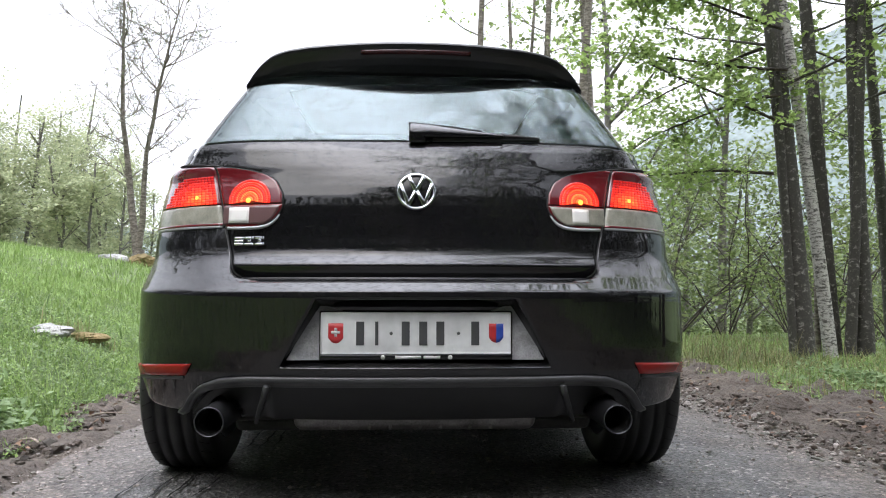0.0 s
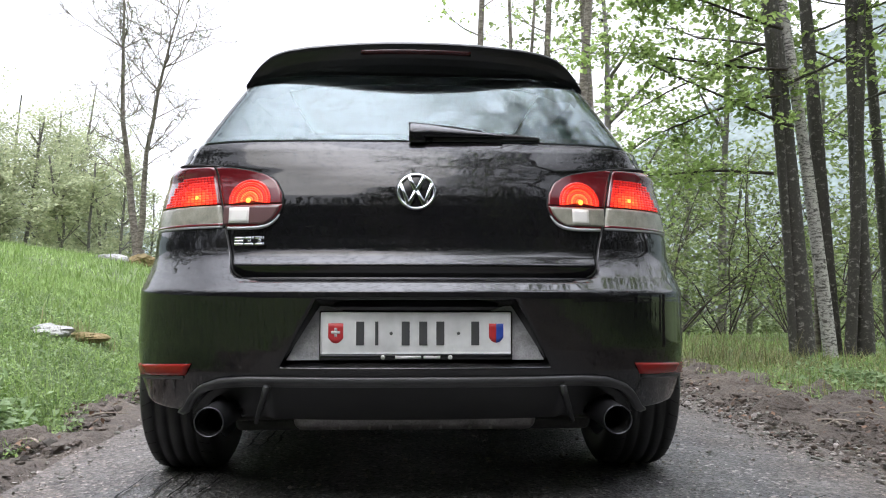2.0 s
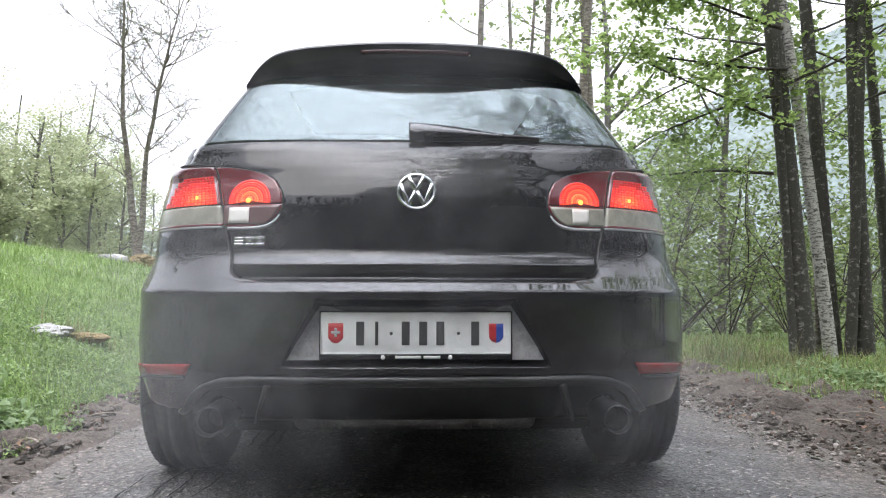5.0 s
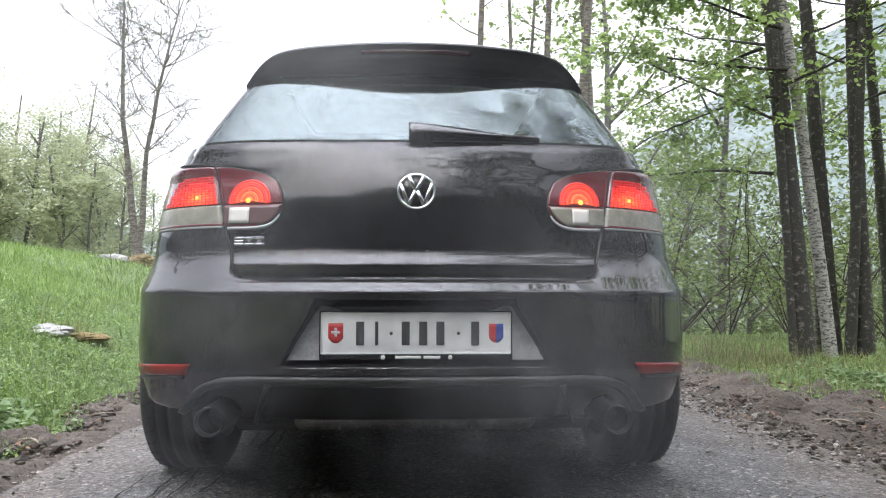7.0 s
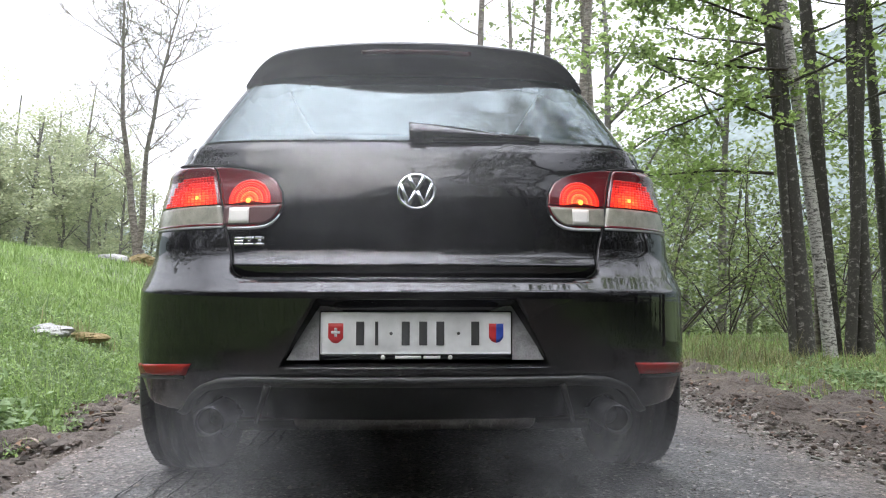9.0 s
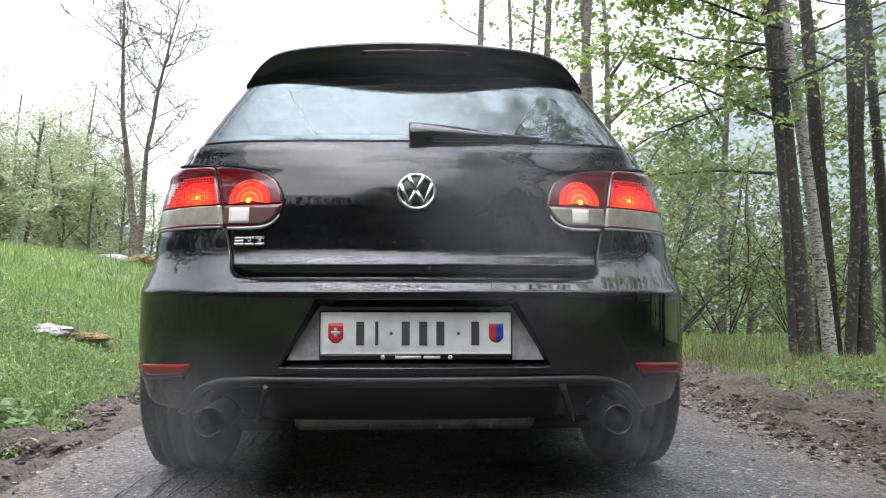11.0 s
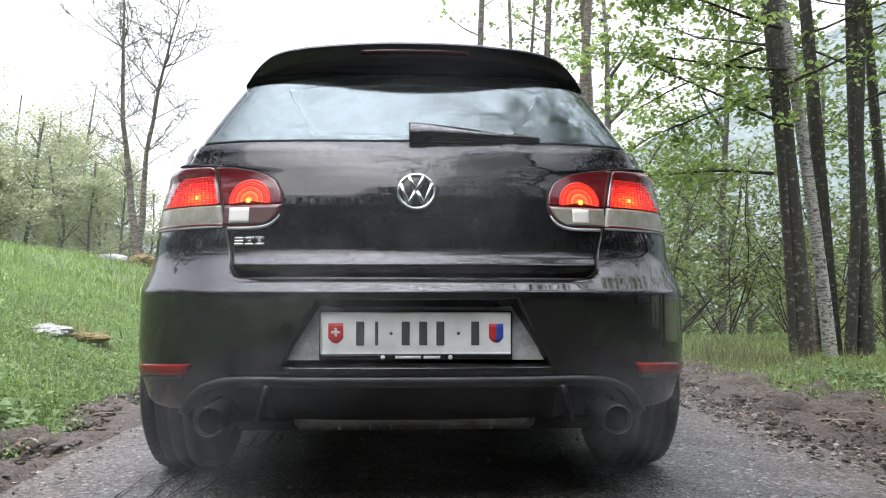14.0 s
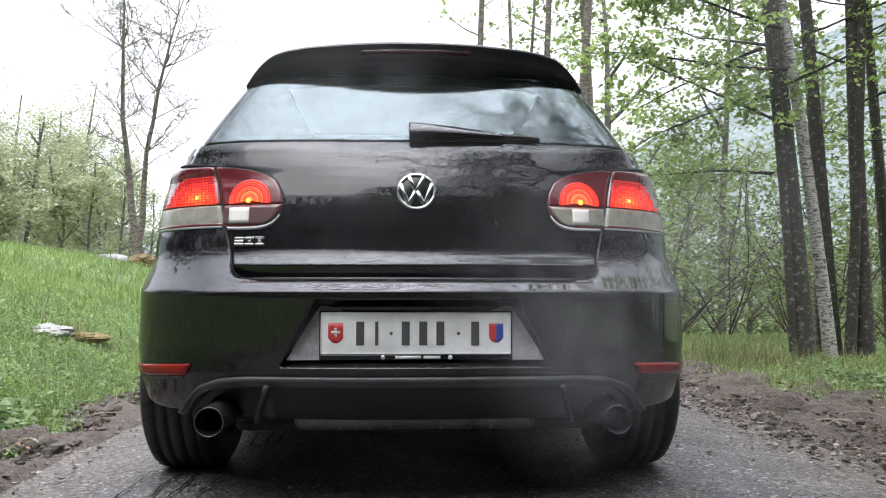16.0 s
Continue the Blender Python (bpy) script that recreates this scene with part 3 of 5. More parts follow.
    part("washer_nozzle", box_bm((0.032, 0.010, 0.006), (0.045, GATE(1.09) - 0.030, 1.092), 0.002), SATIN, wip)

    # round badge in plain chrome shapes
    tilt = pose(0, 0.1545, 0.9005, -13)
    def placed(bm):
        bmesh.ops.transform(bm, matrix=tilt, verts=bm.verts)
        return bm
    badge = part("round_badge", placed(lathe([(0.0005, -0.006), (0.050, -0.007), (0.057, -0.004), (0.059, 0.004)], 64, "y")), GLOSSBLACK, car, "round badge in chrome and black")
    part("badge_ring", placed(lathe([(0.0475, -0.006), (0.0485, -0.012), (0.052, -0.013), (0.0555, -0.011), (0.0568, -0.004)], 64, "y")), CHROME, badge)
    def bar(x0, z0, x1, z1, w=0.0105):
        d = Vector((x1 - x0, 0, z1 - z0))
        return box_bm((d.length, 0.008, w), ((x0 + x1) / 2, -0.0095, (z0 + z1) / 2), 0.002, 2, Matrix.Rotation(-math.atan2(d.z, d.x), 4, "Y"))
    for s in (-1, 1):
        for ends in ((0.021, 0.044, 0.002, 0.003), (0.045, 0.022, 0.022, -0.042), (0.022, -0.042, 0.003, 0.000)):
            part("badge_bar", placed(bar(s * ends[0], ends[1], s * ends[2], ends[3])), CHROME, badge)
    # small chrome badge of three blocks
    small = part("small_badge", box_bm((0.026, 0.005, 0.006), at_x(-0.502, 0.7585, 0.003), 0.001), CHROME, car, "small chrome badge of three plain blocks")
    for i in range(3):
        for dz in (-0.009, 0.0, 0.009):
            if dz or i:
                part("badge_block", box_bm((0.026 if dz else 0.009, 0.005, 0.0062), at_x(-0.502 + 0.0305 * i, 0.7585 + dz, 0.003), 0.001), CHROME, small)

    # number plate with plain bars
    plate = part("number_plate", box_bm((0.50, 0.003, 0.108), (0, 0.0, 0.5070), 0.001), PLATEWHITE, car, "white long number plate with two shields and grey bars")
    part("plate_rim", tube_bm([(-0.247, -0.002, 0.4545), (0.247, -0.002, 0.4545), (0.247, -0.002, 0.5595), (-0.247, -0.002, 0.5595), (-0.247, -0.002, 0.4545)], 0.0022, 6), PLATEWHITE, plate)
    holder = part("plate_holder", box_bm((0.508, 0.010, 0.128), (0, 0.0075, 0.5005), 0.003), GLOSSBLACK, car, "black plate holder")
    part("holder_strip", box_bm((0.506, 0.010, 0.0155), (0, -0.0005, 0.4445), 0.003), GLOSSBLACK, holder)
    for x, w in ((-0.0215, 0.068), (0.041, 0.044)):
        part("print_bar", box_bm((w, 0.002, 0.0075), (x, -0.0062, 0.4445)), WHITEPAINT, holder)
    for x in (-0.087, 0.089):
        part("screw_cap", lathe([(0.0003, -0.002), (0.0055, -0.002), (0.006, 0.001)], 16, "y"), WHITEPAINT, holder).location = (x, -0.0058, 0.4445)
    for x, w in ((-0.147, 0.021), (-0.104, 0.008), (-0.028, 0.021), (0.018, 0.021), (0.063, 0.021), (0.155, 0.021)):
        part("plate_bar", box_bm((w, 0.004, 0.062), (x, -0.0025, 0.5065), 0.0012), GREYPAINT, plate)
    for x in (-0.066, 0.111):
        part("plate_dot", lathe([(0.0003, -0.003), (0.0035, -0.003), (0.0045, 0.0)], 16, "y"), GREYPAINT, plate).location = (x, -0.0012, 0.5065)

    def shield(x0, x1, cx, w, h):
        def f(u, v):
            a = x0 + (x1 - x0) * u
            low = -h / 2 * (1 - 0.55 * abs(a / (w / 2)) ** 2.2)
            return (cx + a, -0.0022, 0.507 + low + (h / 2 - low) * v)
        return sheet(f, 14, 4, 0.002)
    sh = part("shield", shield(-0.0195, 0.0195, -0.2105, 0.039, 0.052), SHIELDRED, plate, "red shield with a white cross")
    part("cross_bar", box_bm((0.023, 0.002, 0.0072), (-0.2105, -0.0030, 0.5095)), WHITEPAINT, sh)
    part("cross_bar", box_bm((0.0072, 0.002, 0.0078), (-0.2105, -0.0030, 0.5170)), WHITEPAINT, sh)
    part("cross_bar", box_bm((0.0072, 0.002, 0.0078), (-0.2105, -0.0030, 0.5020)), WHITEPAINT, sh)
    part("shield", shield(-0.019, 0, 0.2105, 0.038, 0.050), SHIELDRED, plate, "half red, half blue shield")
    part("shield", shield(0, 0.019, 0.2105, 0.038, 0.050), SHIELDBLUE, plate, "half red, half blue shield")

    # cabin
    for x, y, w in ((-0.37, 1.05, 0.50), (0.0, 1.05, 0.26), (0.37, 1.05, 0.50), (-0.37, 2.05, 0.50), (0.37, 2.05, 0.50)):
        seat = part("seat", box_bm((w, 0.14, 0.66), (x, y, 0.72), 0.05, 3, Matrix.Rotation(radians(14), 4, "X")), SEAT, car, "dark cloth car seat")
        part("headrest", box_bm((0.25, 0.09, 0.15), (x, y - 0.10, 1.10), 0.04, 3), SEAT, seat)
    part("dashboard", box_bm((1.30, 0.40, 0.20), (0, 2.75, 0.88), 0.06, 3), SEAT, car)
    part("rear_view_mirror", box_bm((0.24, 0.03, 0.06), (0, 2.25, 1.27), 0.012), GLOSSBLACK, car)
    for s in (-1, 1):
        m = part("wing_mirror", box_bm((0.20, 0.12, 0.14), (s * 0.93, 2.35, 1.02), 0.04, 3), PAINT, car)
        part("door_handle", box_bm((0.02, 0.20, 0.03), (s * 0.862, 1.35, 0.86), 0.008), PAINT, car)
        part("head_lamp", box_bm((0.38, 0.20, 0.12), (s * 0.62, 3.93, 0.64), 0.04, 3), CLEAR, car)
    return car


car = build_car()


# ---- materials of the place ----
ASPHALT = varied("old_wet_asphalt", (0.060, 0.060, 0.061), (0.125, 0.122, 0.118), 1.6, 0.62, 130, 0.9, 0.006)
v = coords(ASPHALT)
vo = node(ASPHALT, "TexVoronoi", Scale=95.0)
ASPHALT.node_tree.links.new(v, vo.inputs["Vector"])
grey = node(ASPHALT, "RGBToBW")
ASPHALT.node_tree.links.new(vo.outputs["Color"], grey.inputs[0])
speck = ramp(ASPHALT, grey.outputs[0], [(0.15, (0.45,) * 3), (0.6, (1.0,) * 3), (0.8, (1.3,) * 3), (0.92, (2.6, 2.5, 2.4))])
worn = ramp(ASPHALT, noise_tex(ASPHALT, v, 2.1, 9, 0.7), [(0.32, (0.076, 0.076, 0.078)), (0.68, (0.172, 0.166, 0.159))])
sides = node(ASPHALT, "SeparateXYZ")
ASPHALT.node_tree.links.new(v, sides.inputs[0])
across = node(ASPHALT, "Math")
across.inputs[1].default_value = -0.16
ASPHALT.node_tree.links.new(sides.outputs["X"], across.inputs[0])
off = node(ASPHALT, "Math")
off.operation = "ABSOLUTE"
ASPHALT.node_tree.links.new(across.outputs[0], off.inputs[0])
ragged = node(ASPHALT, "Math")
ragged.operation = "MULTIPLY_ADD"
ragged.inputs[1].default_value = 0.9
ASPHALT.node_tree.links.new(noise_tex(ASPHALT, v, 4.5, 9, 0.72), ragged.inputs[0])
ASPHALT.node_tree.links.new(off.outputs[0], ragged.inputs[2])
spread_of = node(ASPHALT, "MapRange")
spread_of.inputs["From Min"].default_value, spread_of.inputs["From Max"].default_value = 1.38, 1.85
ASPHALT.node_tree.links.new(ragged.outputs[0], spread_of.inputs["Value"])
soiled = mix(ASPHALT, spread_of.outputs[0], worn, (0.125, 0.105, 0.090))
put(ASPHALT, "Base Color", mix(ASPHALT, 1.0, soiled, speck, "MULTIPLY"))
put(ASPHALT, "Normal", bump(ASPHALT, vo.outputs["Distance"], 1.0, 0.008, bump(ASPHALT, noise_tex(ASPHALT, v, 14, 8), 0.6, 0.02)))
put(ASPHALT, "Roughness", ramp(ASPHALT, noise_tex(ASPHALT, v, 3.0, 8), [(0.35, (0.50,) * 3), (0.65, (0.85,) * 3)]))
DIRT = varied("damp_brown_soil", (0.060, 0.047, 0.038), (0.15, 0.122, 0.098), 3.5, 0.85, 55, 1.0, 0.03)
CLOD = varied("soil_clods", (0.045, 0.037, 0.031), (0.135, 0.115, 0.10), 9, 0.9, 70, 0.8, 0.01, island=0.5)
PEBBLE = varied("pale_gravel", (0.12, 0.115, 0.11), (0.30, 0.29, 0.275), 14, 0.75, 200, 0.4, 0.004, island=0.75)
TURF = varied("turf_soil", (0.065, 0.095, 0.030), (0.13, 0.175, 0.06), 1.2, 0.9, 40, 0.8, 0.02)
STONE = varied("lichened_grey_stone", (0.16, 0.16, 0.15), (0.46, 0.45, 0.43), 6, 0.85, 60, 0.8, 0.01)
MOSS = varied("dry_brown_moss", (0.11, 0.085, 0.035), (0.24, 0.175, 0.075), 9, 0.9, 80, 0.8, 0.01)
# the haze of distance is mixed into this grey-green colour
MOUNTAIN = varied("haze_tinted_far_slope", (0.13, 0.165, 0.155), (0.23, 0.265, 0.265), 0.03, 1.0, 0.25, 0.2, 1.0)


def foliage(name, dark, light, sheer=0.45, rough=0.5):
    m = mat(name, light, rough, Specular_IOR_Level=0.4)
    g = node(m, "NewGeometry")
    col = ramp(m, g.outputs["Random Per Island"], [(0, dark), (0.55, tuple((a + b) / 2 for a, b in zip(dark, light))), (1, light)])
    big = ramp(m, noise_tex(m, coords(m), 0.9, 3), [(0.3, (0.7, 0.72, 0.65)), (0.7, (1.2, 1.2, 1.15))])
    col = mix(m, 1.0, col, big, "MULTIPLY")
    put(m, "Base Color", col)
    n, l = m.node_tree.nodes, m.node_tree.links
    tr, ms = node(m, "BsdfTranslucent"), node(m, "MixShader", Fac=sheer)
    l.new(col, tr.inputs[0])
    l.new(n["Principled BSDF"].outputs[0], ms.inputs[1])
    l.new(tr.outputs[0], ms.inputs[2])
    l.new(ms.outputs[0], n["Material Output"].inputs[0])
    return m


LEAF = foliage("fresh_maple_leaf", (0.205, 0.30, 0.085), (0.46, 0.58, 0.235), 0.65)
LEAF_DULL = foliage("undergrowth_leaf", (0.125, 0.175, 0.055), (0.27, 0.33, 0.13), 0.5)
LEAF_FAR = foliage("pale_spring_leaf", (0.115, 0.150, 0.070), (0.215, 0.255, 0.135))
# spring green made paler: the mist in between is put into the leaf colour
LEAF_WOOD = foliage("haze_paled_leaf", (0.29, 0.325, 0.20), (0.50, 0.53, 0.35), 0.6)
LEAF_VALLEY = foliage("valley_leaf", (0.11, 0.15, 0.055), (0.21, 0.26, 0.11), 0.5)
# leaves of the unseen woods: their shade is put into a near-black colour
LEAF_DARK = foliage("near_black_unseen_wood_leaf", (0.018, 0.030, 0.010), (0.045, 0.065, 0.022), 0.3)
BLADE = foliage("grass_blade", (0.165, 0.255, 0.070), (0.34, 0.455, 0.175), 0.4)
WEED = foliage("pale_weed_leaf", (0.13, 0.20, 0.07), (0.27, 0.36, 0.19), 0.35)
BLADE_DRY = foliage("dry_grass_blade", (0.12, 0.145, 0.05), (0.34, 0.30, 0.16), 0.4)


def bark(name, dark, light, band, amount, scale=11):
    m = mat(name, dark, 0.85)
    v = coords(m, "Object", (1, 1, band))
    f = noise_tex(m, v, scale, 9, 0.72)
    col = ramp(m, f, [(amount, dark), (amount + 0.10, light)])
    fine = noise_tex(m, coords(m), 60, 5)
    col = mix(m, 0.5, col, ramp(m, fine, [(0.3, (0.5, 0.5, 0.5)), (0.7, (1.4, 1.4, 1.4))]), "MULTIPLY")
    put(m, "Base Color", col)
    return put(m, "Normal", bump(m, f, 0.8, 0.01, bump(m, fine, 0.5, 0.004)))


BARK = bark("dark_mottled_bark", (0.055, 0.050, 0.043), (0.27, 0.26, 0.23), 1.3, 0.545, 19)
BIRCH = bark("pale_bark", (0.10, 0.095, 0.085), (0.50, 0.485, 0.45), 2.6, 0.42, 20)
TWIG = bark("brown_twig_bark", (0.035, 0.028, 0.022), (0.11, 0.09, 0.07), 2.0, 0.5)
GREYBARK = bark("lichened_grey_brown_bark", (0.11, 0.092, 0.075), (0.26, 0.235, 0.20), 3.0, 0.46)
# far trunks, their colour lightened to stand for mist
FARBARK = bark("haze_paled_trunk_bark", (0.12, 0.113, 0.098), (0.24, 0.23, 0.205), 2.0, 0.5)


# ---- ground ----
def height(x, y):
    """The lie of the land: a lane, a bank rising on one side, a drop to the valley on the other."""
    x, y = np.asarray(x, float), np.asarray(y, float)
    u = np.maximum(-x - 1.58, 0)
    rise = 1.45 * (1 - np.exp(-u / (3.2 + 0.13 * np.clip(y - 6, 0, 12)))) + 0.045 * u + 0.010 * np.clip(y, -10, 30) * (1 - np.exp(-u / 2))
    rise += 0.05 * np.sin(0.9 * x + 0.4 * y) * (1 - np.exp(-u / 1.5)) * np.exp(-u / 9)
    rise -= 0.07 * np.clip(y - 15, 0, 40) * (1 - np.exp(-u / 4))
    r = np.maximum(x - 2.0, 0)
    bump_r = 0.05 * np.exp(-((x - 2.6) / 0.5) ** 2)
    fall = -0.55 * np.maximum(x - 6.0, 0) * np.exp(-np.maximum(x - 6, 0) / 14) + bump_r
    far = -0.20 * np.maximum(y - 9.0, 0) * np.clip((x - 2.5) / 3, 0, 1)
    # unseen slope added behind the camera, closes sky gaps in the car's reflections
    behind = 0.75 * np.clip(-13 - y, 0, 26)
    return rise * (y > -13) + fall * (y > -13) + np.clip(far, -9, 0) + behind


def ground_sheet():
    ax = lambda lo, hi, n, far: np.concatenate([lo - np.geomspace(1, far, 18)[::-1], np.linspace(lo, hi, n), hi + np.geomspace(1, far, 18)])
    xs, ys = ax(-12, 9, 190, 900), ax(-5, 20, 190, 900)
    X, Y = np.meshgrid(xs, ys)
    Z = height(X, Y)
    on_lane = (X > -1.50) & (X < 2.15)
    Z = np.where(on_lane, -0.035, Z)
    near = (np.abs(X) < 14) & (np.abs(Y) < 22) & ~on_lane
    Z += near * 0.02 * np.sin(X * 7.1 + 2 * np.sin(Y * 3)) * np.sin(Y * 6.3 + X)
    ny, nx = X.shape
    i = (np.arange(ny - 1)[:, None] * nx + np.arange(nx - 1)).ravel()
    ob = bulk("ground", np.stack([X, Y, Z], -1).reshape(-1, 3), np.stack([i, i + 1, i + nx + 1, i + nx], -1), TURF)
    return tagged(ob, "grassy ground rising to a bank beside the lane", "ground", kind="structure")


def strip(name, x0, x1, y0, y1, nx, ny, z, material, label, category):
    X, Y = np.meshgrid(np.linspace(0, 1, nx), np.linspace(y0, y1, ny))
    a, b = x0(Y), x1(Y)
    X = a + (b - a) * X
    Z = z(X, Y)
    i = (np.arange(ny - 1)[:, None] * nx + np.arange(nx - 1)).ravel()
    ob = bulk(name, np.stack([X, Y, Z], -1).reshape(-1, 3), np.stack([i, i + 1, i + nx + 1, i + nx], -1), material)
    return tagged(ob, label, category, kind="structure")


def rough_noise(X, Y, f, seed):
    r = np.random.RandomState(seed)
    out = np.zeros_like(X)
    for k in range(9):
        a, p, q = r.uniform(0, 6.28), r.uniform(0, 6.28), f * 1.45 ** k
        out += np.sin(q * (X * math.cos(a) + Y * math.sin(a)) + p + 1.7 * np.sin(0.6 * q * (Y * math.cos(a) - X * math.sin(a)) + 2 * p)) / 1.35 ** k
    return out


ground_sheet()
# added out of view over the turf, so the bumper reflects dark, not green
UNSEEN_FLOOR = varied("reflection_darkening_floor", (0.016, 0.013, 0.010), (0.045, 0.038, 0.028), 1.2, 0.95, 30, 0.8, 0.03)
EDGE_L = lambda y: -1.30 + 0.05 * np.sin(1.3 * y) + 0.02 * np.sin(5.1 * y)
EDGE_R = lambda y: 1.64 + 0.06 * np.sin(1.1 * y + 1) + 0.03 * np.sin(4.3 * y)
GRASS_L = lambda y: -1.60 + 0.07 * np.sin(1.9 * y + 0.6) + 0.04 * np.sin(6.1 * y)
GRASS_R = lambda y: 2.30 - 0.06 * np.clip(y - 2, 0, 6) + 0.09 * np.sin(1.4 * y) + 0.05 * np.sin(5 * y)
strip("road", lambda y: EDGE_L(y) - 0.10, lambda y: EDGE_R(y) + 0.10, -14, 30, 70, 500, lambda X, Y: 0.003 * rough_noise(X, Y, 2.2, 3) * (Y < 12) - 0.012 * np.abs(X / 1.5) ** 4 * (np.abs(X) > 1.1), ASPHALT, "old worn grey asphalt lane, damp and gritty", "road")
strip("unseen_dark_floor", lambda y: -60 + 0 * y, lambda y: 60 + 0 * y, -42, -5, 160, 90, lambda X, Y: height(X, Y) + 0.06 + 0.05 * rough_noise(X, Y, 0.8, 4) * (Y < -6) - 0.6 * (np.abs(X - 0.15) < 2.0), UNSEEN_FLOOR, "unseen dark floor added behind the camera to darken reflections", "forest floor")
strip("verge_soil", lambda y: GRASS_L(y) - 0.05, lambda y: EDGE_L(y) + 0.06, -6, 14, 40, 620, lambda X, Y: 0.014 + np.maximum(0.0, (-1.30 - X)) * 0.06 + rough_noise(X, Y, 9, 5) * (0.007 + 0.018 * np.clip((-1.40 - X) / 0.12, 0, 1)) * np.clip((-1.24 - X) / 0.12, 0, 1) - 0.035 * np.clip((X + 1.32) / 0.08, 0, 1), DIRT, "churned damp soil along the bank", "soil")
strip("verge_soil", lambda y: EDGE_R(y) - 0.06, lambda y: GRASS_R(y) + 0.18, -6, 14, 64, 700, lambda X, Y: 0.034 + 0.019 * rough_noise(X, Y, 10, 8) * np.clip((X - 1.6) / 0.2, 0, 1) + 0.02 * np.clip((X - 1.7) / 0.4, 0, 1) - 0.075 * np.clip((1.86 - X) / 0.26, 0, 1), DIRT, "stony brown soil beside the lane", "soil")


def lumps(name, n, spot, size, material, label, seed, flat=0.65):
    """Many small uneven lumps as one mesh."""
    r = np.random.RandomState(seed)
    bm = bmesh.new()
    bmesh.ops.create_icosphere(bm, subdivisions=1, radius=1)
    base = np.array([w.co for w in bm.verts])
    tri = np.array([[w.index for w in f.verts] for f in bm.faces])
    bm.free()
    V, F = [], []
    for k in range(n):
        x, y, z = spot(r)
        s = size * r.lognormal(0, 0.5)
        a = r.uniform(0, 6.28)
        p = base * (1 + 0.35 * r.randn(len(base), 1) * 0.6) * s * np.array([1, r.uniform(0.6, 1), flat * r.uniform(0.6, 1.1)])
        p = p @ np.array([[math.cos(a), math.sin(a), 0], [-math.sin(a), math.cos(a), 0], [0, 0, 1]])
        V.append(p + (x, y, z + 0.35 * s * flat))
        F.append(tri + k * len(base))
    return tagged(bulk(name, np.concatenate(V), np.concatenate(F), material, False), label, name.replace("_", " "), kind="stuff")


def cracks():
    """Thin dark cracks in the worn surface."""
    r = np.random.RandomState(17)
    for x, y, way, L in ((-0.88, 0.10, 1.52, 0.55), (-0.80, 0.18, 1.50, 0.48), (-0.73, 0.28, 1.55, 0.34), (-0.66, 0.30, 1.50, 0.28), (-0.66, 0.95, 1.50, 0.55), (-0.60, 0.95, 1.55, 0.55), (-0.55, 1.0, 1.6, 0.4), (0.25, -0.1, 2.6, 0.5), (0.9, 0.1, 0.4, 0.4)):
        a, p, V, F = way, np.array([x, y]), [], []
        for k in range(22):
            d = np.array([math.cos(a), math.sin(a)])
            s = np.array([-d[1], d[0]]) * (0.0042 * math.sin(math.pi * (k + 0.3) / 22) * r.uniform(0.3, 1.4) + 0.0006)
            for q in (p - s, p + s):
                V.append((q[0], q[1], 0.008 + 0.003 * float(rough_noise(np.array(q[0]), np.array(q[1]), 2.2, 3))))
            if k:
                F.append((2 * k - 2, 2 * k - 1, 2 * k + 1, 2 * k))
            a = way + 0.6 * (a - way) + r.randn() * 0.09
            p = p + d * L / 22
        tagged(mesh_ob("road_crack", V, F, SOOT), "thin dark crack in the asphalt", "crack", "cracks in the lane", "structure")


cracks()


def on_right(r):
    y = r.uniform(-1.2, 7)
    x = r.uniform(EDGE_R(y) - 0.15, GRASS_R(y) + 0.05)
    return x, y, 0.04 - 0.05 * min(max((1.86 - x) / 0.26, 0), 1)


def on_left(r):
    y = r.uniform(-1.2, 6)
    x = GRASS_L(y) + 0.02 + 0.22 * r.rand() ** 1.6
    return x, y, 0.018 + 0.06 * max(0, -1.3 - x)


lumps("soil_clods", 4200, on_right, 0.0090, CLOD, "loose brown soil clods on the verge", 11)
lumps("soil_clods", 1900, on_left, 0.012, CLOD, "loose dark soil clods below the bank", 12)
lumps("gravel", 2200, lambda r: (lambda y: (EDGE_R(y) - 0.25 + 0.45 * abs(r.randn()), y, 0.012))(r.uniform(-1.2, 6)), 0.0065, PEBBLE, "scattered pale gravel at the lane's edge", 13)
lumps("gravel", 500, lambda r: (lambda y: (EDGE_L(y) + 0.12 - 0.2 * abs(r.randn()), y, 0.010))(r.uniform(-1.2, 5)), 0.007, PEBBLE, "scattered pale gravel below the bank", 14)
lumps("grit", 3500, lambda r: (r.uniform(-1.3, 1.7), r.uniform(-1.3, 2.5), 0.002), 0.0035, PEBBLE, "fine grit on the asphalt", 15)


DEADLEAF = foliage("dead_brown_leaf", (0.065, 0.032, 0.022), (0.24, 0.14, 0.09), 0.2)
DEADWOOD = varied("bleached_dead_wood", (0.16, 0.13, 0.10), (0.42, 0.36, 0.29), 12, 0.8, 90, 0.4)


